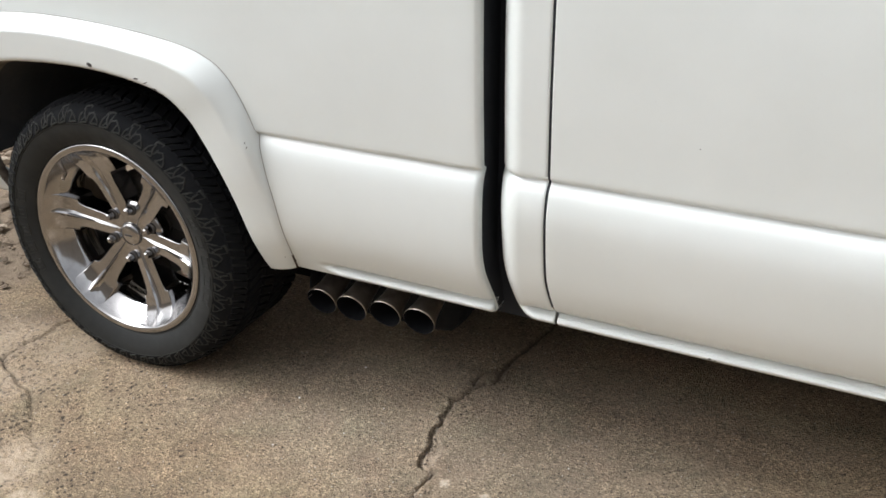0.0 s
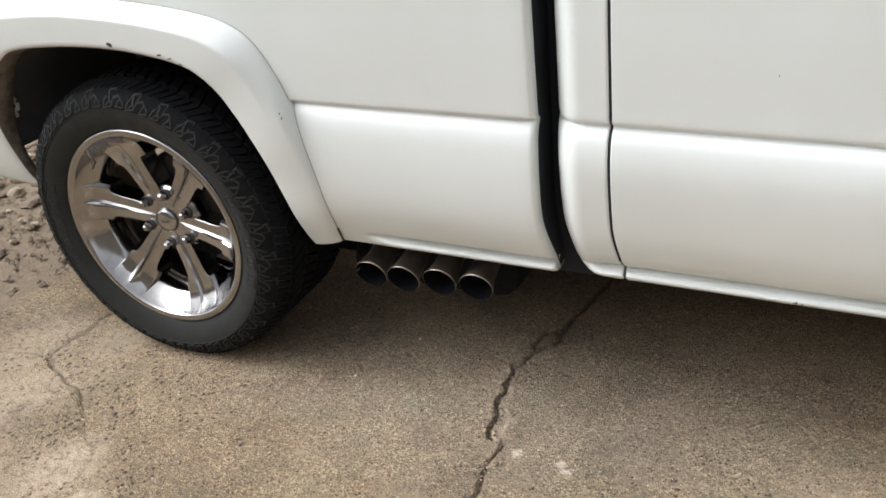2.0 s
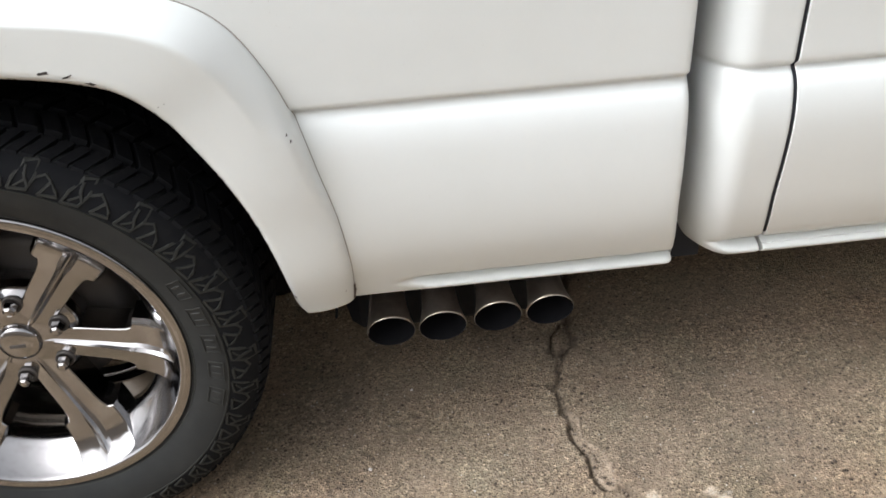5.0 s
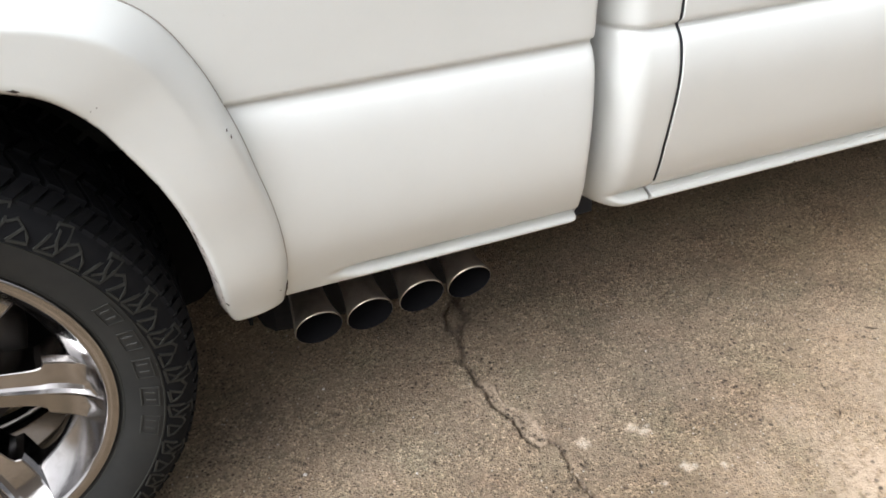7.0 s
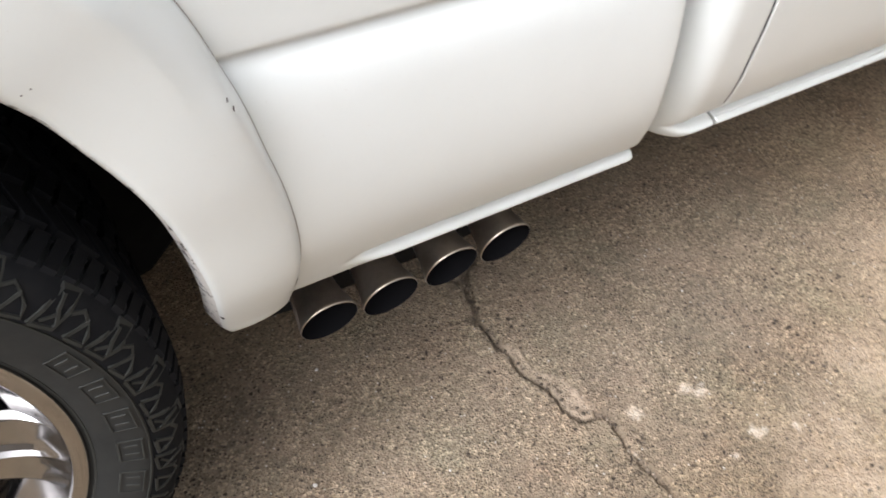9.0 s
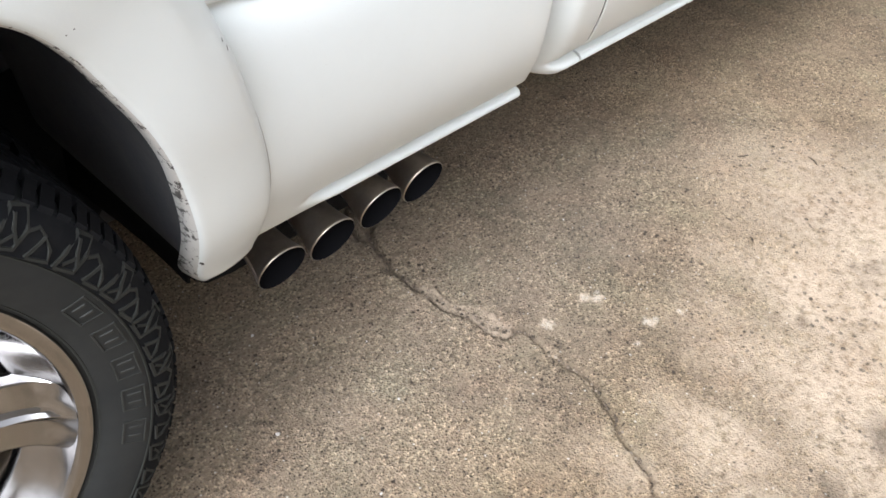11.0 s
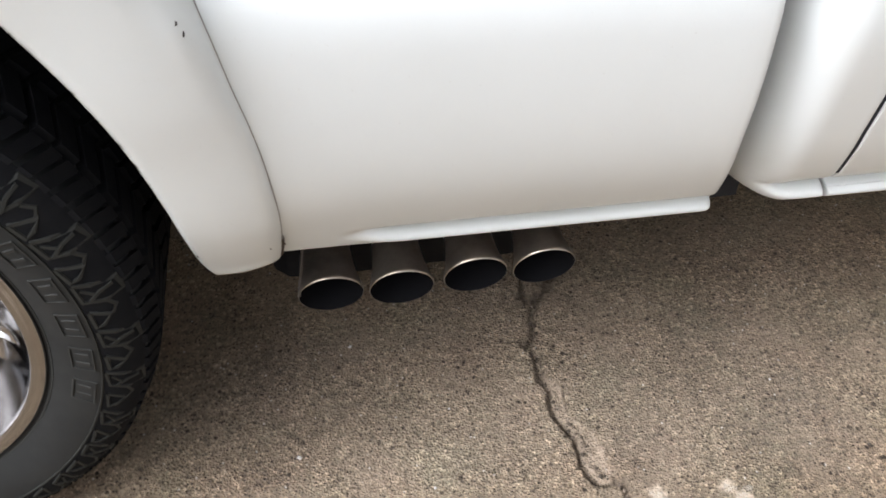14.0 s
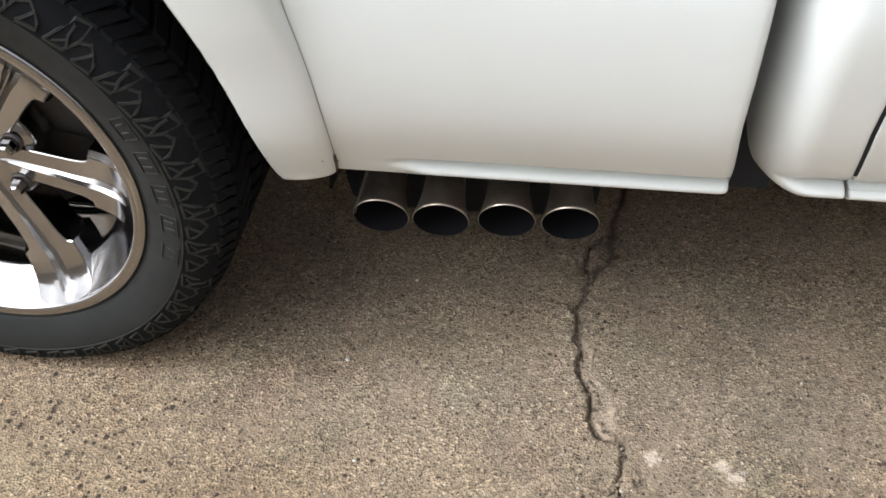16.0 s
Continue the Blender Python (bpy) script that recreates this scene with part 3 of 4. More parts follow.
# flare round the wheel opening
plain_y = smooth_table([(0.360, 0.000), (0.3665, -0.003), (0.39, -0.0105), (0.43, -0.0285), (0.47, -0.0455), (0.51, -0.0565), (0.56, -0.064), (0.62, -0.067), (0.70, -0.062), (0.80, -0.057), (0.94, -0.058)])
rise = table([(0.0, 0.10), (0.015, 0.34), (0.04, 0.60), (0.07, 0.78), (0.10, 0.89), (0.135, 0.96), (0.17, 0.99), (0.22, 1.0), (1.0, 1.03)])
rise_top = table([(0.0, 0.06), (0.015, 0.14), (0.28, 0.92), (0.30, 0.965), (0.32, 0.995), (0.35, 1.01), (1.0, 1.0)])
reach = smooth_table([(0.3665, 0.006), (0.39, 0.009), (0.43, 0.0105), (0.48, 0.0095), (0.52, 0.0095), (0.56, 0.012), (0.61, 0.019), (0.66, 0.027), (0.71, 0.034), (0.75, 0.0415), (0.79, 0.051), (0.84, 0.053)])
CROSS = [0.0, 0.015, 0.04, 0.07, 0.10, 0.135, 0.17, 0.205, 0.24, 0.28, 0.30, 0.32, 0.35, 0.38, 0.42, 0.5, 0.6, 0.7, 0.8, 0.88, 0.94, 0.975, 0.992, 1.0]
rows, back = [], []
for (ax, az), (sx, sz) in zip(ARCH, SEAM):
    row = [(sx, plain_y(sz) + 0.012, sz)]
    for s in CROSS:
        x, z = sx + (ax - sx) * s, sz + (az - sz) * s
        top = step(0.66, 0.80, az)
        b = reach(az) * ((1 - top) * rise(s) + top * rise_top(s)) + 0.006 * (1 - 0.8 * top) * math.sin(math.pi * s) + 0.002
        b -= 0.0045 * max(0.0, (s - 0.94) / 0.06) ** 2
        row.append((x, plain_y(z) - b, z))
    rows.append(row)
    ex, ey, ez = row[-1]
    cx, cz = 0.04 - ex, 0.42 - ez
    deep = 1.05 - 0.71 * step(-0.26, 0.0, ex) - 0.50 * step(0.66, 0.50, ez) * (ex < 0)
    deep += 0.28 * step(0.64, 0.37, ez) * (ex > 0)
    ln = math.hypot(cx, cz)
    back.append([(ex + cx / ln * o, ey + d, ez + cz / ln * o) for d, o in ((0.0, 0.0), (0.004 * deep, 0.002), (0.02 * deep, 0.008 * min(deep, 0.6)), (0.045 * deep, 0.014 * min(deep, 0.6)), (0.050 * deep, -0.004))])
first = [(x, y + 0.022, z + 0.003) for x, y, z in rows[0]]
last = [(x, 0.045, z + 0.004) for x, y, z in rows[-1]]
flare = sheet("wheel_flare", [first] + rows + [last], WHITE, truck, label="white moulded wheel flare with chipped edge")
front = [k for k, r in enumerate(back) if r[0][0] > -0.10]
rear = back[front[-1]:]
sheet("flare_return", rear, DIRTY, truck, label="grimy turned-in edge of the flare")
sheet("flare_return", [back[k] for k in front], PEELED, truck, label="white turned-in edge with paint peeling to black")
# torn shreds of the liner that hang at the rear edge of the opening
torn = random.Random(8)
for x, z, wide, high in ((-0.328, 0.668, 0.010, 0.026), (-0.322, 0.648, 0.015, 0.020), (-0.331, 0.630, 0.008, 0.022)):
    flap = []
    for k in range(6):
        half = wide / 2 * (0.35 + 0.65 * math.sin(math.pi * (k + 0.6) / 6.2)) * torn.uniform(0.6, 1.2)
        mid = x + torn.uniform(-0.003, 0.003)
        flap.append([(mid + u * half, -0.040 + 0.010 * abs(u) + torn.uniform(-0.003, 0.003), z + high * (0.5 - k / 5)) for u in (-1.0, -0.3, 0.4, 1.0)])
    sheet("torn_shred", flap, PRIMER, truck, label="torn pale shred of the wheel liner", thick=0.0012)
# thin grey rod puts in the dark line of the seam groove
sweep("flare_seal", [(sx, side_y(max(sz, 0.386)) - 0.0002, sz) for sx, sz in SEAM], 0.0011, SEAM_LINE, truck, 6, "dark seam line along the flare")
sweep("seam_grime", [(sx, side_y(max(sz, 0.386)) - 0.0018, sz) for sx, sz in SEAM if sz < 0.43 and sx > 0], 0.0030, GRIME, truck, 6, "brown grime caught in the foot of the seam")
sweep("bed_hem", [(-0.98 + 0.0135 * k, -0.048, 0.518 - 0.00178 * k) for k in range(41)], 0.006, WHITE, truck, 8)

# wheel housing and underside
rows = []
for (ax, az) in ARCH:
    if ax < 0 and az < 0.53:
        continue
    rows.append([(0.04 + (ax - 0.04) * 1.02, y, 0.36 + (az - 0.36) * 1.02) for y in (plain_y(az) - reach(az) + (0.04 if ax < 0 else 0.013), 0.08, 0.2, 0.42)])
sheet("wheel_liner", rows, LINER, truck, label="black wheel housing")
# added black sheet in place of the deep shade ahead of the tyre
sheet("splash_shield", [[(x + 0.010 * math.sin(9 * y), y, z) for y in (0.10, 0.14, 0.20, 0.28, 0.42)] for x, z in ((0.530, 0.44), (0.527, 0.38), (0.520, 0.33), (0.512, 0.285), (0.508, 0.262))], SHADE_BLACK, truck, label="black sheet added ahead of the wheel to stand in for shade", thick=0.005)
sheet("liner_wall", [[(x, 0.42, z) for x in (-0.16, 0.06)] for z in (0.40, 0.53)], LINER, truck)
# lower sheet added to black out the ground behind the tyre
sheet("liner_wall", [[(x, 0.42, z) for x in (0.06, 0.30, 0.56)] for z in (0.15, 0.30, 0.53)], LINER, truck)
sheet("liner_top", [[(x, 0.42, z) for x in (-0.5, 0.56)] for z in (0.53, 0.95)], LINER, truck)
# boxes under the body, added to keep the underside dark
box("bed_floor", (-0.98, 0.10, 0.55), (-0.45, 1.85, 0.62), BLACK, truck)
box("frame_rail", (-0.9, 0.50, 0.42), (3.9, 0.58, 0.56), BLACK, truck, 0.01)
box("frame_rail", (-0.9, 1.37, 0.42), (3.9, 1.45, 0.56), BLACK, truck, 0.01)
box("underbody", (0.57, 0.10, 0.47), (3.95, 1.85, 0.53), BLACK, truck)
box("axle_housing", (0.0, 0.25, 0.31), (0.09, 1.70, 0.41), BLACK, truck, 0.03)

for ob in truck.children:
    co = np.empty(len(ob.data.vertices) * 3)
    ob.data.vertices.foreach_get("co", co)
    co = co.reshape(-1, 3)
    co[:, 2] -= RAKE * co[:, 0]
    ob.data.vertices.foreach_set("co", co.reshape(-1))

# ---- wheels ----
HUB = (0.045, 0.0, 0.365)
TYRE_R, RIM_R = 0.378, 0.262


def flatten(ob, floor):
    """The tyre's flat where it bears on the ground."""
    for v in ob.data.vertices:
        if v.co.z < floor:
            v.co.z = floor


def build_wheel():
    wheel = new("wheel")
    wheel.parent = truck
    cx, cy, cz = HUB
    tyre = lathe("tyre", [(0.262, -0.060), (0.270, -0.0665), (0.282, -0.073), (0.297, -0.079), (0.315, -0.083), (0.330, -0.0825), (0.345, -0.077), (0.356, -0.069), (0.364, -0.057), (0.367, -0.045), (0.368, 0.02), (0.368, 0.15), (0.366, 0.218), (0.355, 0.243), (0.33, 0.255), (0.29, 0.247), (0.262, 0.225)], RUBBER, wheel, HUB, 128, "black all-terrain tyre")
    # tread blocks
    rng = random.Random(4)
    verts, faces = [], []
    for ring, (y0, y1, shift) in enumerate(((-0.066, -0.020, 0.0), (-0.013, 0.042, 0.5), (0.049, 0.102, 0.2), (0.109, 0.162, 0.7), (0.169, 0.224, 0.1))):
        count = 112 if ring == 0 else 76
        for k in range(count):
            a0 = 2 * math.pi * (k + shift) / count
            w = 2 * math.pi / count * (0.72 + 0.06 * (k % 3))
            skew = 0.025 if ring % 2 else -0.025
            r0, r1 = (0.352, TYRE_R) if ring else (0.345, TYRE_R - 0.001)
            n0 = len(verts)
            for y, sk, rr in ((y0, -skew, 1.0), (y1, skew, 1.0)):
                out = r1 - (0.010 if ring == 0 and y == y0 else 0.0)
                for a, r in ((a0 + sk, r0), (a0 + w + sk, r0), (a0 + w * 0.95 + sk, out), (a0 + w * 0.05 + sk, out)):
                    verts.append((cx + r * math.cos(a), cy + y + (0.006 if r == out and y == y0 else 0), cz + r * math.sin(a)))
            faces += [tuple(n0 + i for i in f) for f in ((0, 1, 2, 3), (7, 6, 5, 4), (0, 4, 5, 1), (1, 5, 6, 2), (2, 6, 7, 3), (3, 7, 4, 0))]
    tread = link_mesh("tread", verts, faces, SHADE_BLACK, tyre, False, "chunky tread blocks")
    # raised sidewall figures: angular lugs at the shoulder
    side = smooth_table([(0.262, -0.060), (0.270, -0.0665), (0.282, -0.073), (0.297, -0.079), (0.315, -0.083), (0.330, -0.0825), (0.345, -0.077), (0.356, -0.069), (0.364, -0.057)])

    def on_wall(r, a, lift):
        return (cx + r * math.cos(a), cy + side(r) - lift, cz + r * math.sin(a))

    def strip(points, width, lift=0.0016):
        """Verts and faces of a low ridge along (radius, angle) points."""
        n0 = len(v2)
        for i, (r, a) in enumerate(points):
            r2, a2 = points[min(i + 1, len(points) - 1)]
            r1, a1 = points[max(i - 1, 0)]
            dr, da = r2 - r1, (a2 - a1) * r
            ln = math.hypot(dr, da) or 1
            nr, na = -da / ln, dr / ln
            for o, h in ((-1, 0.0), (-0.7, lift), (0.7, lift), (1, 0.0)):
                v2.append(on_wall(r + nr * o * width, a + na * o * width / r, h))
        for i in range(len(points) - 1):
            for j in range(3):
                f2.append((n0 + i * 4 + j, n0 + i * 4 + j + 1, n0 + i * 4 + j + 5, n0 + i * 4 + j + 4))

    v2, f2 = [], []
    lugs = 31
    p = 2 * math.pi / lugs
    jog = random.Random(17)
    big = ((0.325, 0.0), (0.342, 0.08), (0.360, 0.22), (0.3635, 0.46), (0.346, 0.44), (0.328, 0.34))
    small = ((0.3255, 0.56), (0.346, 0.74), (0.3375, 0.86), (0.328, 0.90))
    for k in range(lugs):
        a0 = p * (k + jog.uniform(-0.04, 0.04))
        wide = 0.0019 + jog.uniform(0, 0.0007)
        for shape in (big, small):
            ring = [(min(r + jog.uniform(-0.0015, 0.0015), 0.3635), a0 - p * (u + jog.uniform(-0.02, 0.02))) for r, u in shape]
            strip(ring + ring[:1], wide, 0.0030)
        strip([(0.334, a0 - p * 0.36), (0.345, a0 - p * 0.27), (0.357, a0 - p * 0.26)], wide, 0.0028)
        strip([(0.330, a0 - p * 0.12), (0.341, a0 - p * 0.30)], wide * 0.7, 0.0022)
        strip([(0.346, a0 - p * 0.46), (0.352, a0 - p * 0.62), (0.346, a0 - p * 0.74)], wide * 0.8, 0.0022)
    # dark band lies on the wall and paints the shade of the lug hollows
    lathe("shoulder_band", [(r, side(r) - 0.0006) for r in (0.3225, 0.330, 0.337, 0.345, 0.352, 0.358, 0.3635)], SHADE_BLACK, tyre, HUB, 128, "dark band put in for the shaded hollows between the shoulder lugs")
    link_mesh("sidewall_pattern", v2, f2, RIDGE, tyre, False, "raised angular shoulder lugs")
    v2, f2 = [], []
    strip([(0.3205, 2 * math.pi * k / 120) for k in range(121)], 0.0011, 0.0016)
    strip([(0.268, 2 * math.pi * k / 120) for k in range(121)], 0.0012, 0.001)
    link_mesh("sidewall_ring", v2, f2, RIDGE, tyre, False, "fine raised rings")
    # raised maker's mark, as plain bars
    for turn in (0.0, math.pi):
        for k in range(5):
            v2, f2 = [], []
            a = turn + 0.433 - 0.173 * k
            h = 0.054
            strip([(0.2905, a), (0.3140, a), (0.3140, a - h * 2.0), (0.2905, a - h * 2.0), (0.2905, a)], 0.0013, 0.0013)
            strip([(0.2955, a - h * 0.6), (0.3090, a - h * 0.6)], 0.0022, 0.0009)
            strip([(0.2955, a - h * 1.4), (0.3090, a - h * 1.4)], 0.0022, 0.0009)
            link_mesh("raised_bar", v2, f2, BARS, tyre, False)
    for ob in (tyre, tread):
        flatten(ob, 0.0015)
    # rim: lip, barrel, face
    lathe("rim", [(0.250, 0.19), (0.262, 0.185), (0.255, 0.17), (0.243, 0.14), (0.236, 0.08), (0.232, 0.05), (0.226, 0.055), (0.212, 0.03), (0.206, 0.010), (0.2050, -0.002), (0.2066, -0.0095), (0.2100, -0.0145), (0.2160, -0.0205), (0.2220, -0.0270), (0.2280, -0.0345), (0.2340, -0.0430), (0.2395, -0.0520), (0.2432, -0.0590), (0.2455, -0.0640), (0.248, -0.0662), (0.259, -0.0668), (0.2625, -0.065), (0.264, -0.060), (0.262, -0.052)], CHROME, wheel, HUB, 160, "polished chrome rim")
    # six broad spokes with a raised crest and notched shoulders
    for a in [radians(s) for s in (-10, 50, 110, 170, 230, 290)]:
        rows = []
        for r, half, face, crest in ((0.028, 0.016, -0.004, 0.000), (0.050, 0.0235, -0.005, 0.001), (0.075, 0.0275, -0.007, 0.003), (0.100, 0.029, -0.0095, 0.005), (0.125, 0.030, -0.012, 0.0065), (0.145, 0.0315, -0.0145, 0.008), (0.160, 0.034, -0.0165, 0.0085), (0.168, 0.038, -0.018, 0.0085), (0.1755, 0.0465, -0.019, 0.0085), (0.187, 0.0475, -0.0215, 0.008), (0.198, 0.0485, -0.0248, 0.0075), (0.208, 0.049, -0.0288, 0.007), (0.2165, 0.0495, -0.0335, 0.006), (0.225, 0.050, -0.0400, 0.0045), (0.2325, 0.0505, -0.0478, 0.0015), (0.239, 0.051, -0.0560, 0.0), (0.2445, 0.0515, -0.0640, 0.0)):
            row = []
            spread = 1.0 + 0.10 * step(0.165, 0.176, r)
            for u, y in ((-spread - 0.02, face + 0.055), (-spread, face + 0.013), (-1.0, face + 0.0042), (-0.95, face + 0.003), (-0.50, face + 0.002), (-0.22, face + 0.0015), (-0.09, face - crest * 0.30), (-0.012, face - crest), (0.012, face - crest), (0.09, face - crest * 0.30), (0.22, face + 0.0015), (0.50, face + 0.002), (0.95, face + 0.003), (1.0, face + 0.0042), (spread, face + 0.013), (spread + 0.02, face + 0.055)):
                w = u * half
                rr = math.sqrt(max(r * r - w * w * 0.8, 1e-6)) if r > 0.17 else r
                row.append((cx + rr * math.cos(a) - w * math.sin(a), cy + y, cz + rr * math.sin(a) + w * math.cos(a)))
            rows.append(row)
        sheet("spoke", rows, CHROME, wheel, label="chrome spoke with a raised crest").data.set_sharp_from_angle(angle=radians(17))
    lathe("hub_disc", [(0.001, -0.004), (0.040, -0.004), (0.060, -0.002), (0.088, 0.006), (0.094, 0.018), (0.095, 0.05)], CHROME, wheel, HUB, 64)
    lathe("centre_cap", [(0.001, -0.017), (0.018, -0.0165), (0.028, -0.014), (0.032, -0.009), (0.033, -0.002)], CHROME, wheel, HUB, 48, "round chrome centre cap")
    box("cap_bar", (cx - 0.012, cy - 0.0178, cz - 0.003), (cx + 0.012, cy - 0.0162, cz + 0.003), BRAKE, wheel, 0.001, "dark raised bar on the cap")
    for k in range(6):
        a = radians(20 + 60 * k)
        lx, lz = cx + 0.0705 * math.cos(a), cz + 0.0705 * math.sin(a)
        # dark disc on the hub paints the shaded recess round the nut
        lathe("lug_recess", [(0.001, -0.0050), (0.0125, -0.0050), (0.0132, -0.0066), (0.0142, -0.0066), (0.015, 0.0)], BRAKE, wheel, (lx, cy, lz), 24, "dark disc put in for the shade of the lug recess")
        nut = lathe("lug_nut", [(0.001, -0.026), (0.005, -0.0255), (0.0085, -0.023), (0.0105, -0.018), (0.0115, -0.006)], CHROME, wheel, (lx, cy, lz), 6, "chrome lug nut")
        nut.data.shade_flat()
    va = radians(137)
    stem = [(cx + r * math.cos(va), cy + y, cz + r * math.sin(va)) for r, y in ((0.226, -0.028), (0.221, -0.036), (0.2195, -0.0385), (0.2185, -0.040), (0.2135, -0.048), (0.2125, -0.0495))]
    sweep("valve_stem", stem, [0.0055, 0.0050, 0.0035, 0.0042, 0.0042, 0.0030], STEEL, wheel, 12, "bright metal valve stem with its cap")
    lathe("brake_drum", [(0.001, 0.06), (0.13, 0.06), (0.148, 0.066), (0.15, 0.15)], BRAKE, wheel, HUB, 48, "dull iron brake drum")
    return wheel


wheel = build_wheel()
copy_thing(wheel, pose(3.34, 0, 0))
copy_thing(wheel, pose(0.09, 1.93, 0, 0, 0, 180))
copy_thing(wheel, pose(3.43, 1.93, 0, 0, 0, 180))

# ---- exhaust ----
def exhaust_tip(x, y, z):
    rows = []
    ax = Vector((0, math.cos(radians(15.5)), math.sin(radians(15.5))))
    up = Vector((0, -ax.z, ax.y))
    for d, r in ((0.075, 0.022), (0.03, 0.0305), (0.008, 0.0366), (0.0010, 0.0380), (0.0, 0.0386), (0.0004, 0.0392), (0.002, 0.0396), (0.0045, 0.0391), (0.009, 0.0376), (0.017, 0.0353), (0.028, 0.0329), (0.042, 0.0307), (0.06, 0.0291), (0.085, 0.0281), (0.12, 0.0277), (0.20, 0.0277)):
        c = Vector((x, y, z)) + ax * d
        rows.append([c + (Vector((1, 0, 0)) * math.cos(2 * math.pi * k / 48) + up * math.sin(2 * math.pi * k / 48)) * r for k in range(48)])
    tip = sheet("exhaust_tip", rows[4:], STEEL, truck, wrap=True, label="polished steel exhaust tip with rolled lip")
    sheet("bore", [[tuple(Vector((x, y, z)) + ax * 0.078)] * 48] + rows[:5], SOOT, tip, wrap=True, label="sooty black bore")


for x, y, z in ((0.610, 0.009, 0.281), (0.695, 0.004, 0.283), (0.786, 0.004, 0.289), (0.873, 0.006, 0.288)):
    exhaust_tip(x, y, z)
# box added behind the tips, set low to darken between and below them
box("muffler", (0.53, 0.105, 0.188), (0.925, 0.43, 0.40), SHADE_BLACK, truck, 0.06, "black muffler box added to darken the space behind the tips")
# added sheet that blocks light and darkens the view behind the wheel
rows = []
for z, y in ((0.10, 0.395), (0.115, 0.388), (0.20, 0.392), (0.32, 0.402), (0.46, 0.41)):
    rows.append([(x, y + 0.05 * step(0.45, 0.62, x), z + 0.10 * step(0.40, 0.62, x) * (z < 0.2)) for x in (0.08, 0.18, 0.28, 0.38, 0.46, 0.52, 0.57, 0.62)])
sheet("inner_fender", rows, SHADE_BLACK, truck, label="black sheet added behind the wheel opening to block light", thick=0.006)
# unseen boxes added under the truck to block the light there
box("leaf_spring", (-0.62, 0.47, 0.33), (0.72, 0.53, 0.37), BLACK, truck, 0.01)
box("fuel_tank", (1.15, 0.66, 0.28), (2.3, 1.30, 0.46), BLACK, truck, 0.04)
box("axle_case", (-0.09, 0.80, 0.24), (0.18, 1.08, 0.48), BLACK, truck, 0.06)
# rod added to draw the bright line at the first tip's edge
sweep("hanger_strap", [(0.5715, 0.010, 0.283), (0.577, 0.04, 0.297), (0.582, 0.075, 0.311), (0.586, 0.10, 0.33)], 0.0019, STEEL, truck, 6, "thin steel rod put in for the bright line along the first tip")

# far side, ends and top that close the body
box("far_side", (-0.98, 1.86, 0.40), (3.95, 1.92, 1.30), WHITE, truck, 0.02)
box("tailgate", (-1.0, -0.02, 0.52), (-0.95, 1.88, 1.30), WHITE, truck, 0.01)
box("bed_deck", (-0.96, 0.0, 0.98), (1.04, 1.88, 1.02), BLACK, truck)
box("cab_shell", (1.12, 0.03, 0.55), (2.95, 1.86, 1.36), BLACK, truck)
box("front_clip", (2.96, 0.0, 0.62), (4.1, 1.88, 1.15), WHITE, truck, 0.05)

# paint chips on the flare, bed side and rocker
def skin(*panels):
    trees = []
    for ob in panels:
        me = ob.data
        trees.append(BVHTree.FromPolygons([v.co.copy() for v in me.vertices], [tuple(p.vertices) for p in me.polygons]))
    return trees


SKINS = skin(flare, bed, door, rocker)


def chip(x, z, wide, high, seed, turn=0.0):
    """A shallow ragged spot of bare primer lying on the paint."""
    rng = random.Random(seed)
    pts = []
    for k in range(11):
        a = 2 * math.pi * k / 11
        r = rng.uniform(0.55, 1.15)
        u, v = r * math.cos(a) * wide / 2, r * math.sin(a) * high / 2
        pts.append((x + u * math.cos(turn) - v * math.sin(turn), z + u * math.sin(turn) + v * math.cos(turn)))
    verts = []
    for px, pz in pts + [(x, z)]:
        near = None
        for tree in SKINS:
            hit = tree.ray_cast(Vector((px, -1.0, pz)), Vector((0, 1, 0)))
            if hit[0] is not None and (near is None or hit[0].y < near):
                near = hit[0].y
        if near is None:
            return
        verts.append((px, near - 0.0007, pz))
    link_mesh("paint_chip", verts, [(k, (k + 1) % 11, 11) for k in range(11)], CHIP, truck, False)


CHIPS = [(0.132, 0.8425, 0.016, 0.012), (0.262, 0.823, 0.015, 0.005), (0.287, 0.816, 0.013, 0.003), (0.517, 0.702, 0.0025, 0.004), (0.521, 0.693, 0.002, 0.006), (0.477, 0.409, 0.004, 0.007), (0.474, 0.425, 0.003, 0.004), (0.377, 0.765, 0.0022, 0.0018), (0.384, 0.768, 0.002, 0.0015), (0.311, 0.804, 0.014, 0.005), (1.456, 0.805, 0.003, 0.002), (1.515, 0.372, 0.010, 0.004), (1.526, 0.370, 0.006, 0.005), (0.553, 0.412, 0.0025, 0.003), (0.566, 0.399, 0.003, 0.013), (0.445, 0.60, 0.004, 0.012), (0.455, 0.55, 0.005, 0.014)]
for k, (x, z, w, h) in enumerate(CHIPS):
    chip(x, z, w, h, k, 0.3 * (k % 3) - 0.3)

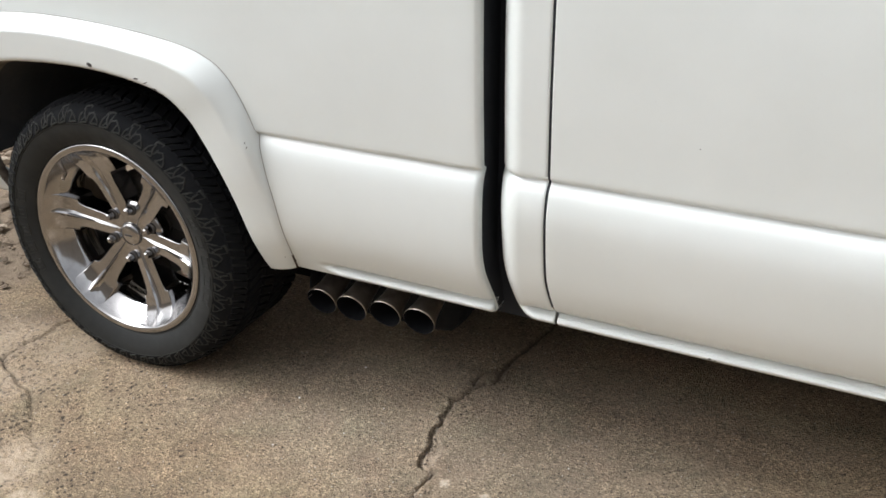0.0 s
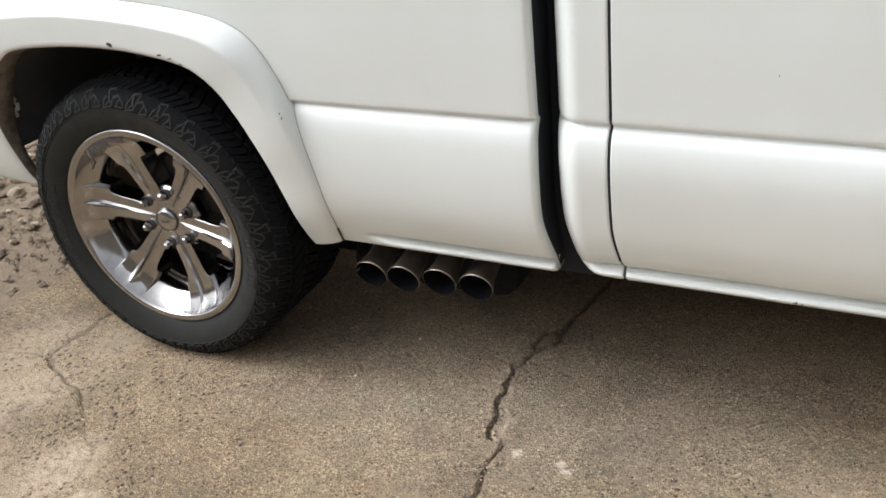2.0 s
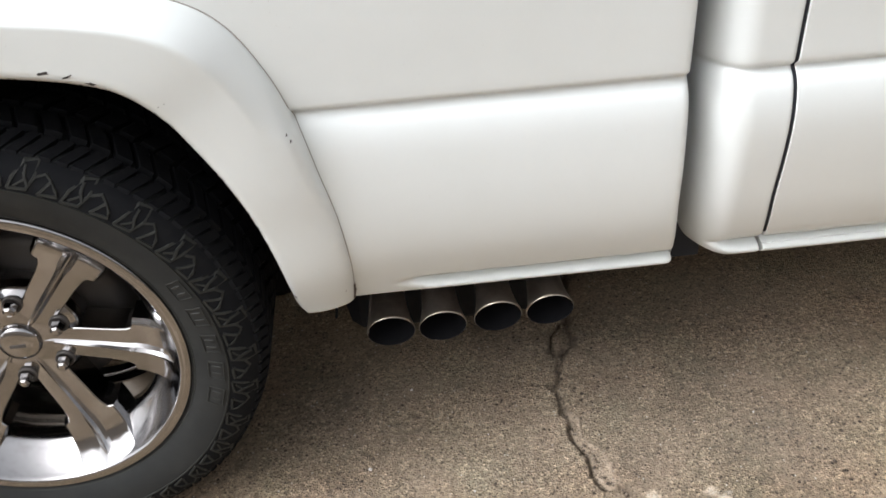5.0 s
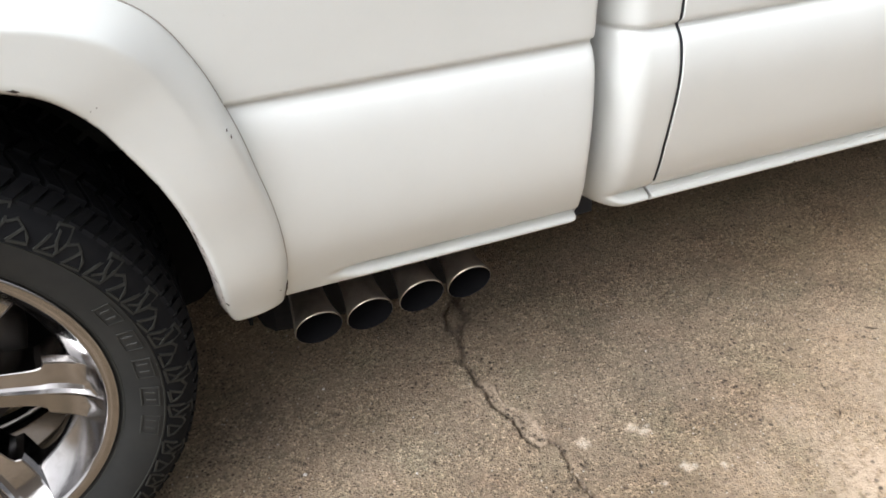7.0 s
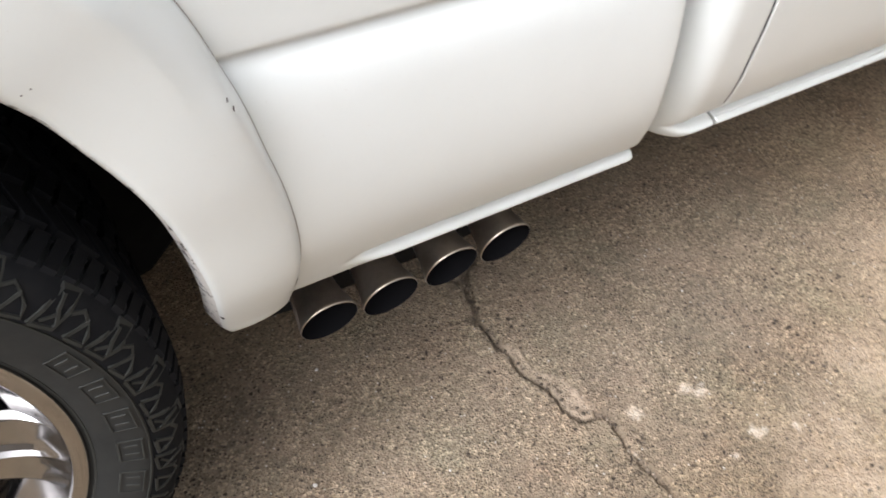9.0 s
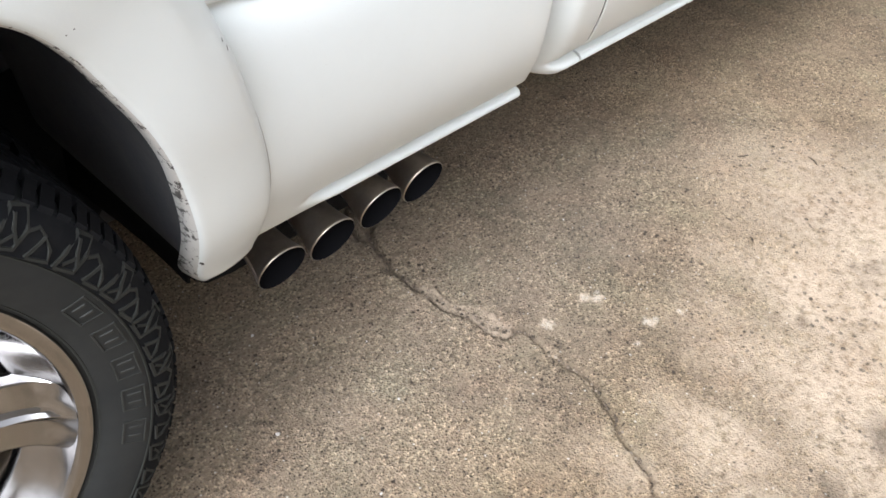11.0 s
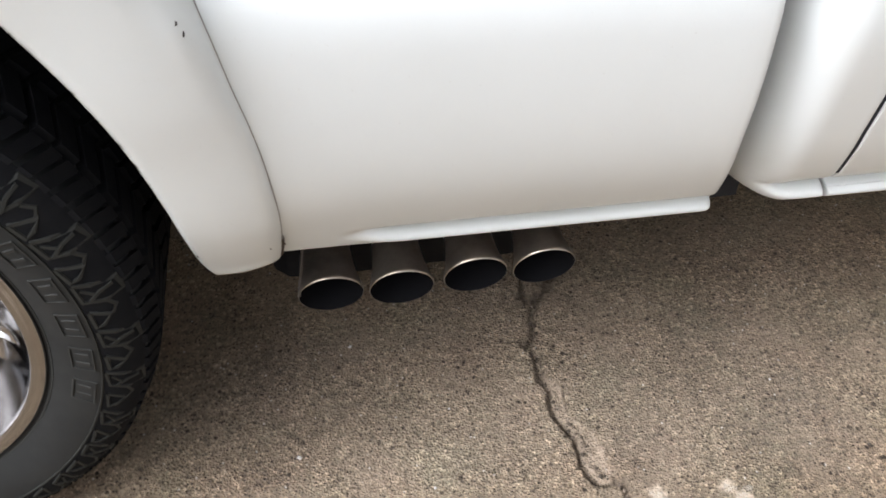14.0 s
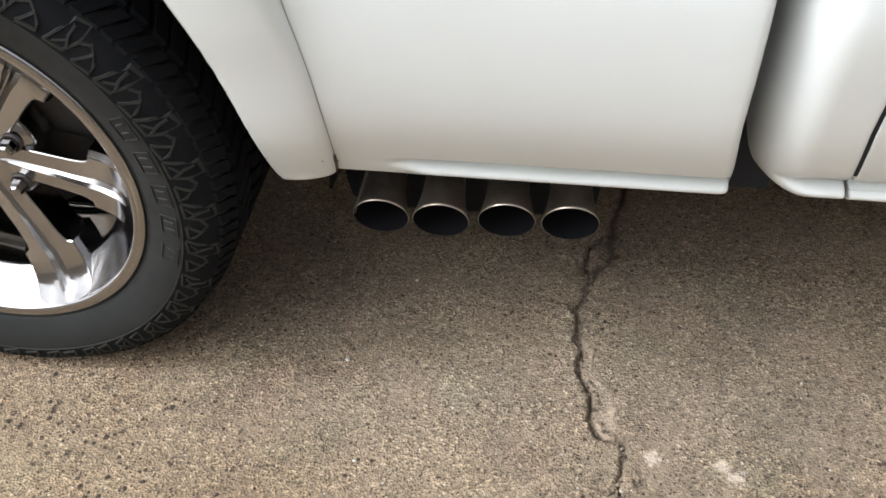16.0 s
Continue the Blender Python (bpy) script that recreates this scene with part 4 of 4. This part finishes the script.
# ---- rubble past the slab ----
def stone_mesh(seed):
    rng = random.Random(seed)
    bm = bmesh.new()
    bmesh.ops.create_icosphere(bm, subdivisions=2, radius=1.0)
    off = Vector((rng.uniform(0, 50), rng.uniform(0, 50), rng.uniform(0, 50)))
    for v in bm.verts:
        v.co *= 1 + 0.38 * noise.noise(v.co * 0.9 + off) + 0.12 * noise.noise(v.co * 2.6 + off)
    # broken faces
    for k in range(7):
        way = Vector((rng.gauss(0, 1), rng.gauss(0, 1), rng.gauss(0, 0.8))).normalized()
        cut = rng.uniform(0.55, 0.85)
        for v in bm.verts:
            over = v.co.dot(way) - cut
            if over > 0:
                v.co -= way * over
    me = bpy.data.meshes.new("stone")
    bm.to_mesh(me)
    bm.free()
    me.materials.append(ROCK)
    return me


STONES = [stone_mesh(k) for k in range(7)]
rng = random.Random(11)
for k in range(190):
    x, y = rng.uniform(-2.4, -0.85), rng.uniform(0.05, 1.9)
    if x > -1.0 and y < 0.35:
        continue
    s = 0.014 + 0.055 * rng.random() ** 2.0
    ob = tagged(new("stone", STONES[k % 7]), "rough tan stone lying on loose soil", "stone", "rubble stones")
    flat = rng.uniform(0.35, 0.7)
    ob.matrix_world = pose(x, y, s * flat * 0.45, rng.uniform(-12, 12), rng.uniform(-12, 12), rng.uniform(0, 360)) @ Matrix.Diagonal((s * rng.uniform(0.8, 1.3), s * rng.uniform(0.7, 1.1), s * flat, 1))
for x, y, s in ((-1.54, 0.65, 0.040), (-1.23, 0.56, 0.037), (-1.43, 0.60, 0.030), (-1.46, 0.50, 0.034), (-1.52, 0.75, 0.042), (-1.66, 0.93, 0.045), (-1.34, 0.46, 0.024), (-1.60, 0.83, 0.030), (-1.76, 1.07, 0.050), (-1.14, 0.44, 0.020), (-1.70, 0.72, 0.045), (-1.30, 0.68, 0.026)):
    ob = tagged(new("stone", STONES[int(s * 1000) % 7]), "flat broken tan stone lying on loose soil", "stone", "rubble stones")
    ob.matrix_world = pose(x, y, s * 0.22, rng.uniform(-8, 8), rng.uniform(-8, 8), rng.uniform(0, 360)) @ Matrix.Diagonal((s * 1.25, s * 0.85, s * 0.45, 1))
verts, faces = [], []
for k in range(4600):
    x, y = rng.uniform(-2.4, -0.66), rng.uniform(-0.02, 1.8)
    if y < 0.25 + 0.5 * (-0.66 - x) * rng.random() - 0.3 * rng.random():
        continue
    s = 0.003 + 0.012 * rng.random() ** 1.8
    n0 = len(verts)
    for dx, dy, dz in ((1, 0, 0.2), (0.2, 1, 0.3), (-1, 0.1, 0.2), (-0.1, -1, 0.25), (0.1, 0.1, 1), (0, 0, -0.6)):
        verts.append((x + s * dx * rng.uniform(0.7, 1.2), y + s * dy * rng.uniform(0.7, 1.2), s * 0.4 + s * 0.7 * dz))
    faces += [(n0, n0 + 1, n0 + 4), (n0 + 1, n0 + 2, n0 + 4), (n0 + 2, n0 + 3, n0 + 4), (n0 + 3, n0, n0 + 4), (n0 + 1, n0, n0 + 5), (n0 + 2, n0 + 1, n0 + 5), (n0 + 3, n0 + 2, n0 + 5), (n0, n0 + 3, n0 + 5)]
tagged(link_mesh("gravel", verts, faces, ROCK, None, False), "loose tan gravel and grit on bare soil", "gravel", kind="stuff")

# grit caught in the crack
verts, faces = [], []
for k in range(170):
    y = rng.uniform(-0.50, 0.30)
    x = float(np.interp(y, [-0.488, -0.418, -0.36, -0.292, -0.213, -0.155, -0.102, -0.02, 0.063, 0.141, 0.205, 0.30], [0.876, 0.912, 0.939, 0.962, 0.966, 0.97, 0.934, 0.912, 0.907, 0.915, 0.933, 0.966]))
    x += rng.gauss(0.004 if -0.14 < y < 0.08 else 0.0, 0.006)
    s = rng.uniform(0.0012, 0.0042)
    n0 = len(verts)
    for dx, dy, dz in ((1, 0, 0.2), (0.2, 1, 0.3), (-1, 0.1, 0.2), (-0.1, -1, 0.25), (0.1, 0.1, 1), (0, 0, -0.6)):
        verts.append((x + s * dx * rng.uniform(0.6, 1.3), y + s * dy * rng.uniform(0.6, 1.3), s * 0.2 - 0.003 + s * 0.7 * dz))
    faces += [(n0, n0 + 1, n0 + 4), (n0 + 1, n0 + 2, n0 + 4), (n0 + 2, n0 + 3, n0 + 4), (n0 + 3, n0, n0 + 4), (n0 + 1, n0, n0 + 5), (n0 + 2, n0 + 1, n0 + 5), (n0 + 3, n0 + 2, n0 + 5), (n0, n0 + 3, n0 + 5)]
tagged(link_mesh("grit", verts, faces, GRIT, None, False), "small tan grit lodged in a dark concrete crack", "grit", kind="stuff")

# twigs and pale pebbles lying on the slab
TWIG = material("dry_twig", (0.055, 0.038, 0.026), 0.9)
n = Nodes(TWIG)
n.link(n.mix(n.noise(160, 4, 0.7), (0.035, 0.024, 0.017), (0.085, 0.060, 0.040)), n.b.inputs["Base Color"])
for x, y, turn, long in ((0.400, -0.318, 0.5, 0.020), (0.416, -0.330, 0.3, 0.016), (1.797, -0.263, 1.1, 0.034), (1.698, -0.149, -0.6, 0.028), (1.470, -0.300, 0.9, 0.018)):
    path = []
    for k in range(7):
        u = k / 6 - 0.5
        path.append((x + long * (u * math.cos(turn) - 0.22 * math.sin(5 * u) * u * math.sin(turn)), y + long * (u * math.sin(turn) + 0.22 * math.sin(5 * u) * u * math.cos(turn)), 0.0022 + 0.001 * math.cos(3 * u)))
    tagged(sweep("twig", path, [0.0006, 0.0012, 0.0014, 0.0014, 0.0012, 0.0010, 0.0005], TWIG, None, 7), "short dry brown twig lying on the concrete", "twig", "twigs on the slab")
QUARTZ = material("pale_quartz", (0.72, 0.69, 0.64), 0.55)
n = Nodes(QUARTZ)
n.link(n.mix(n.noise(300, 4, 0.7), (0.55, 0.52, 0.47), (0.82, 0.80, 0.76)), n.b.inputs["Base Color"])
bit = stone_mesh(23)
bit.name = "pebble"
bit.materials.clear()
bit.materials.append(QUARTZ)
for x, y, r in ((0.629, 0.160, 0.0030), (0.540, -0.027, 0.0034), (0.718, -0.105, 0.0020), (0.760, 0.020, 0.0016), (1.248, -0.010, 0.0020), (0.585, -0.210, 0.0022)):
    ob = tagged(new("pebble", bit), "tiny white quartz pebble lying on the concrete", "pebble", "pebbles on the slab")
    ob.matrix_world = pose(x, y, r * 0.6, 0, 0, 900 * x) @ Matrix.Diagonal((r * 1.2, r, r * 0.8, 1))
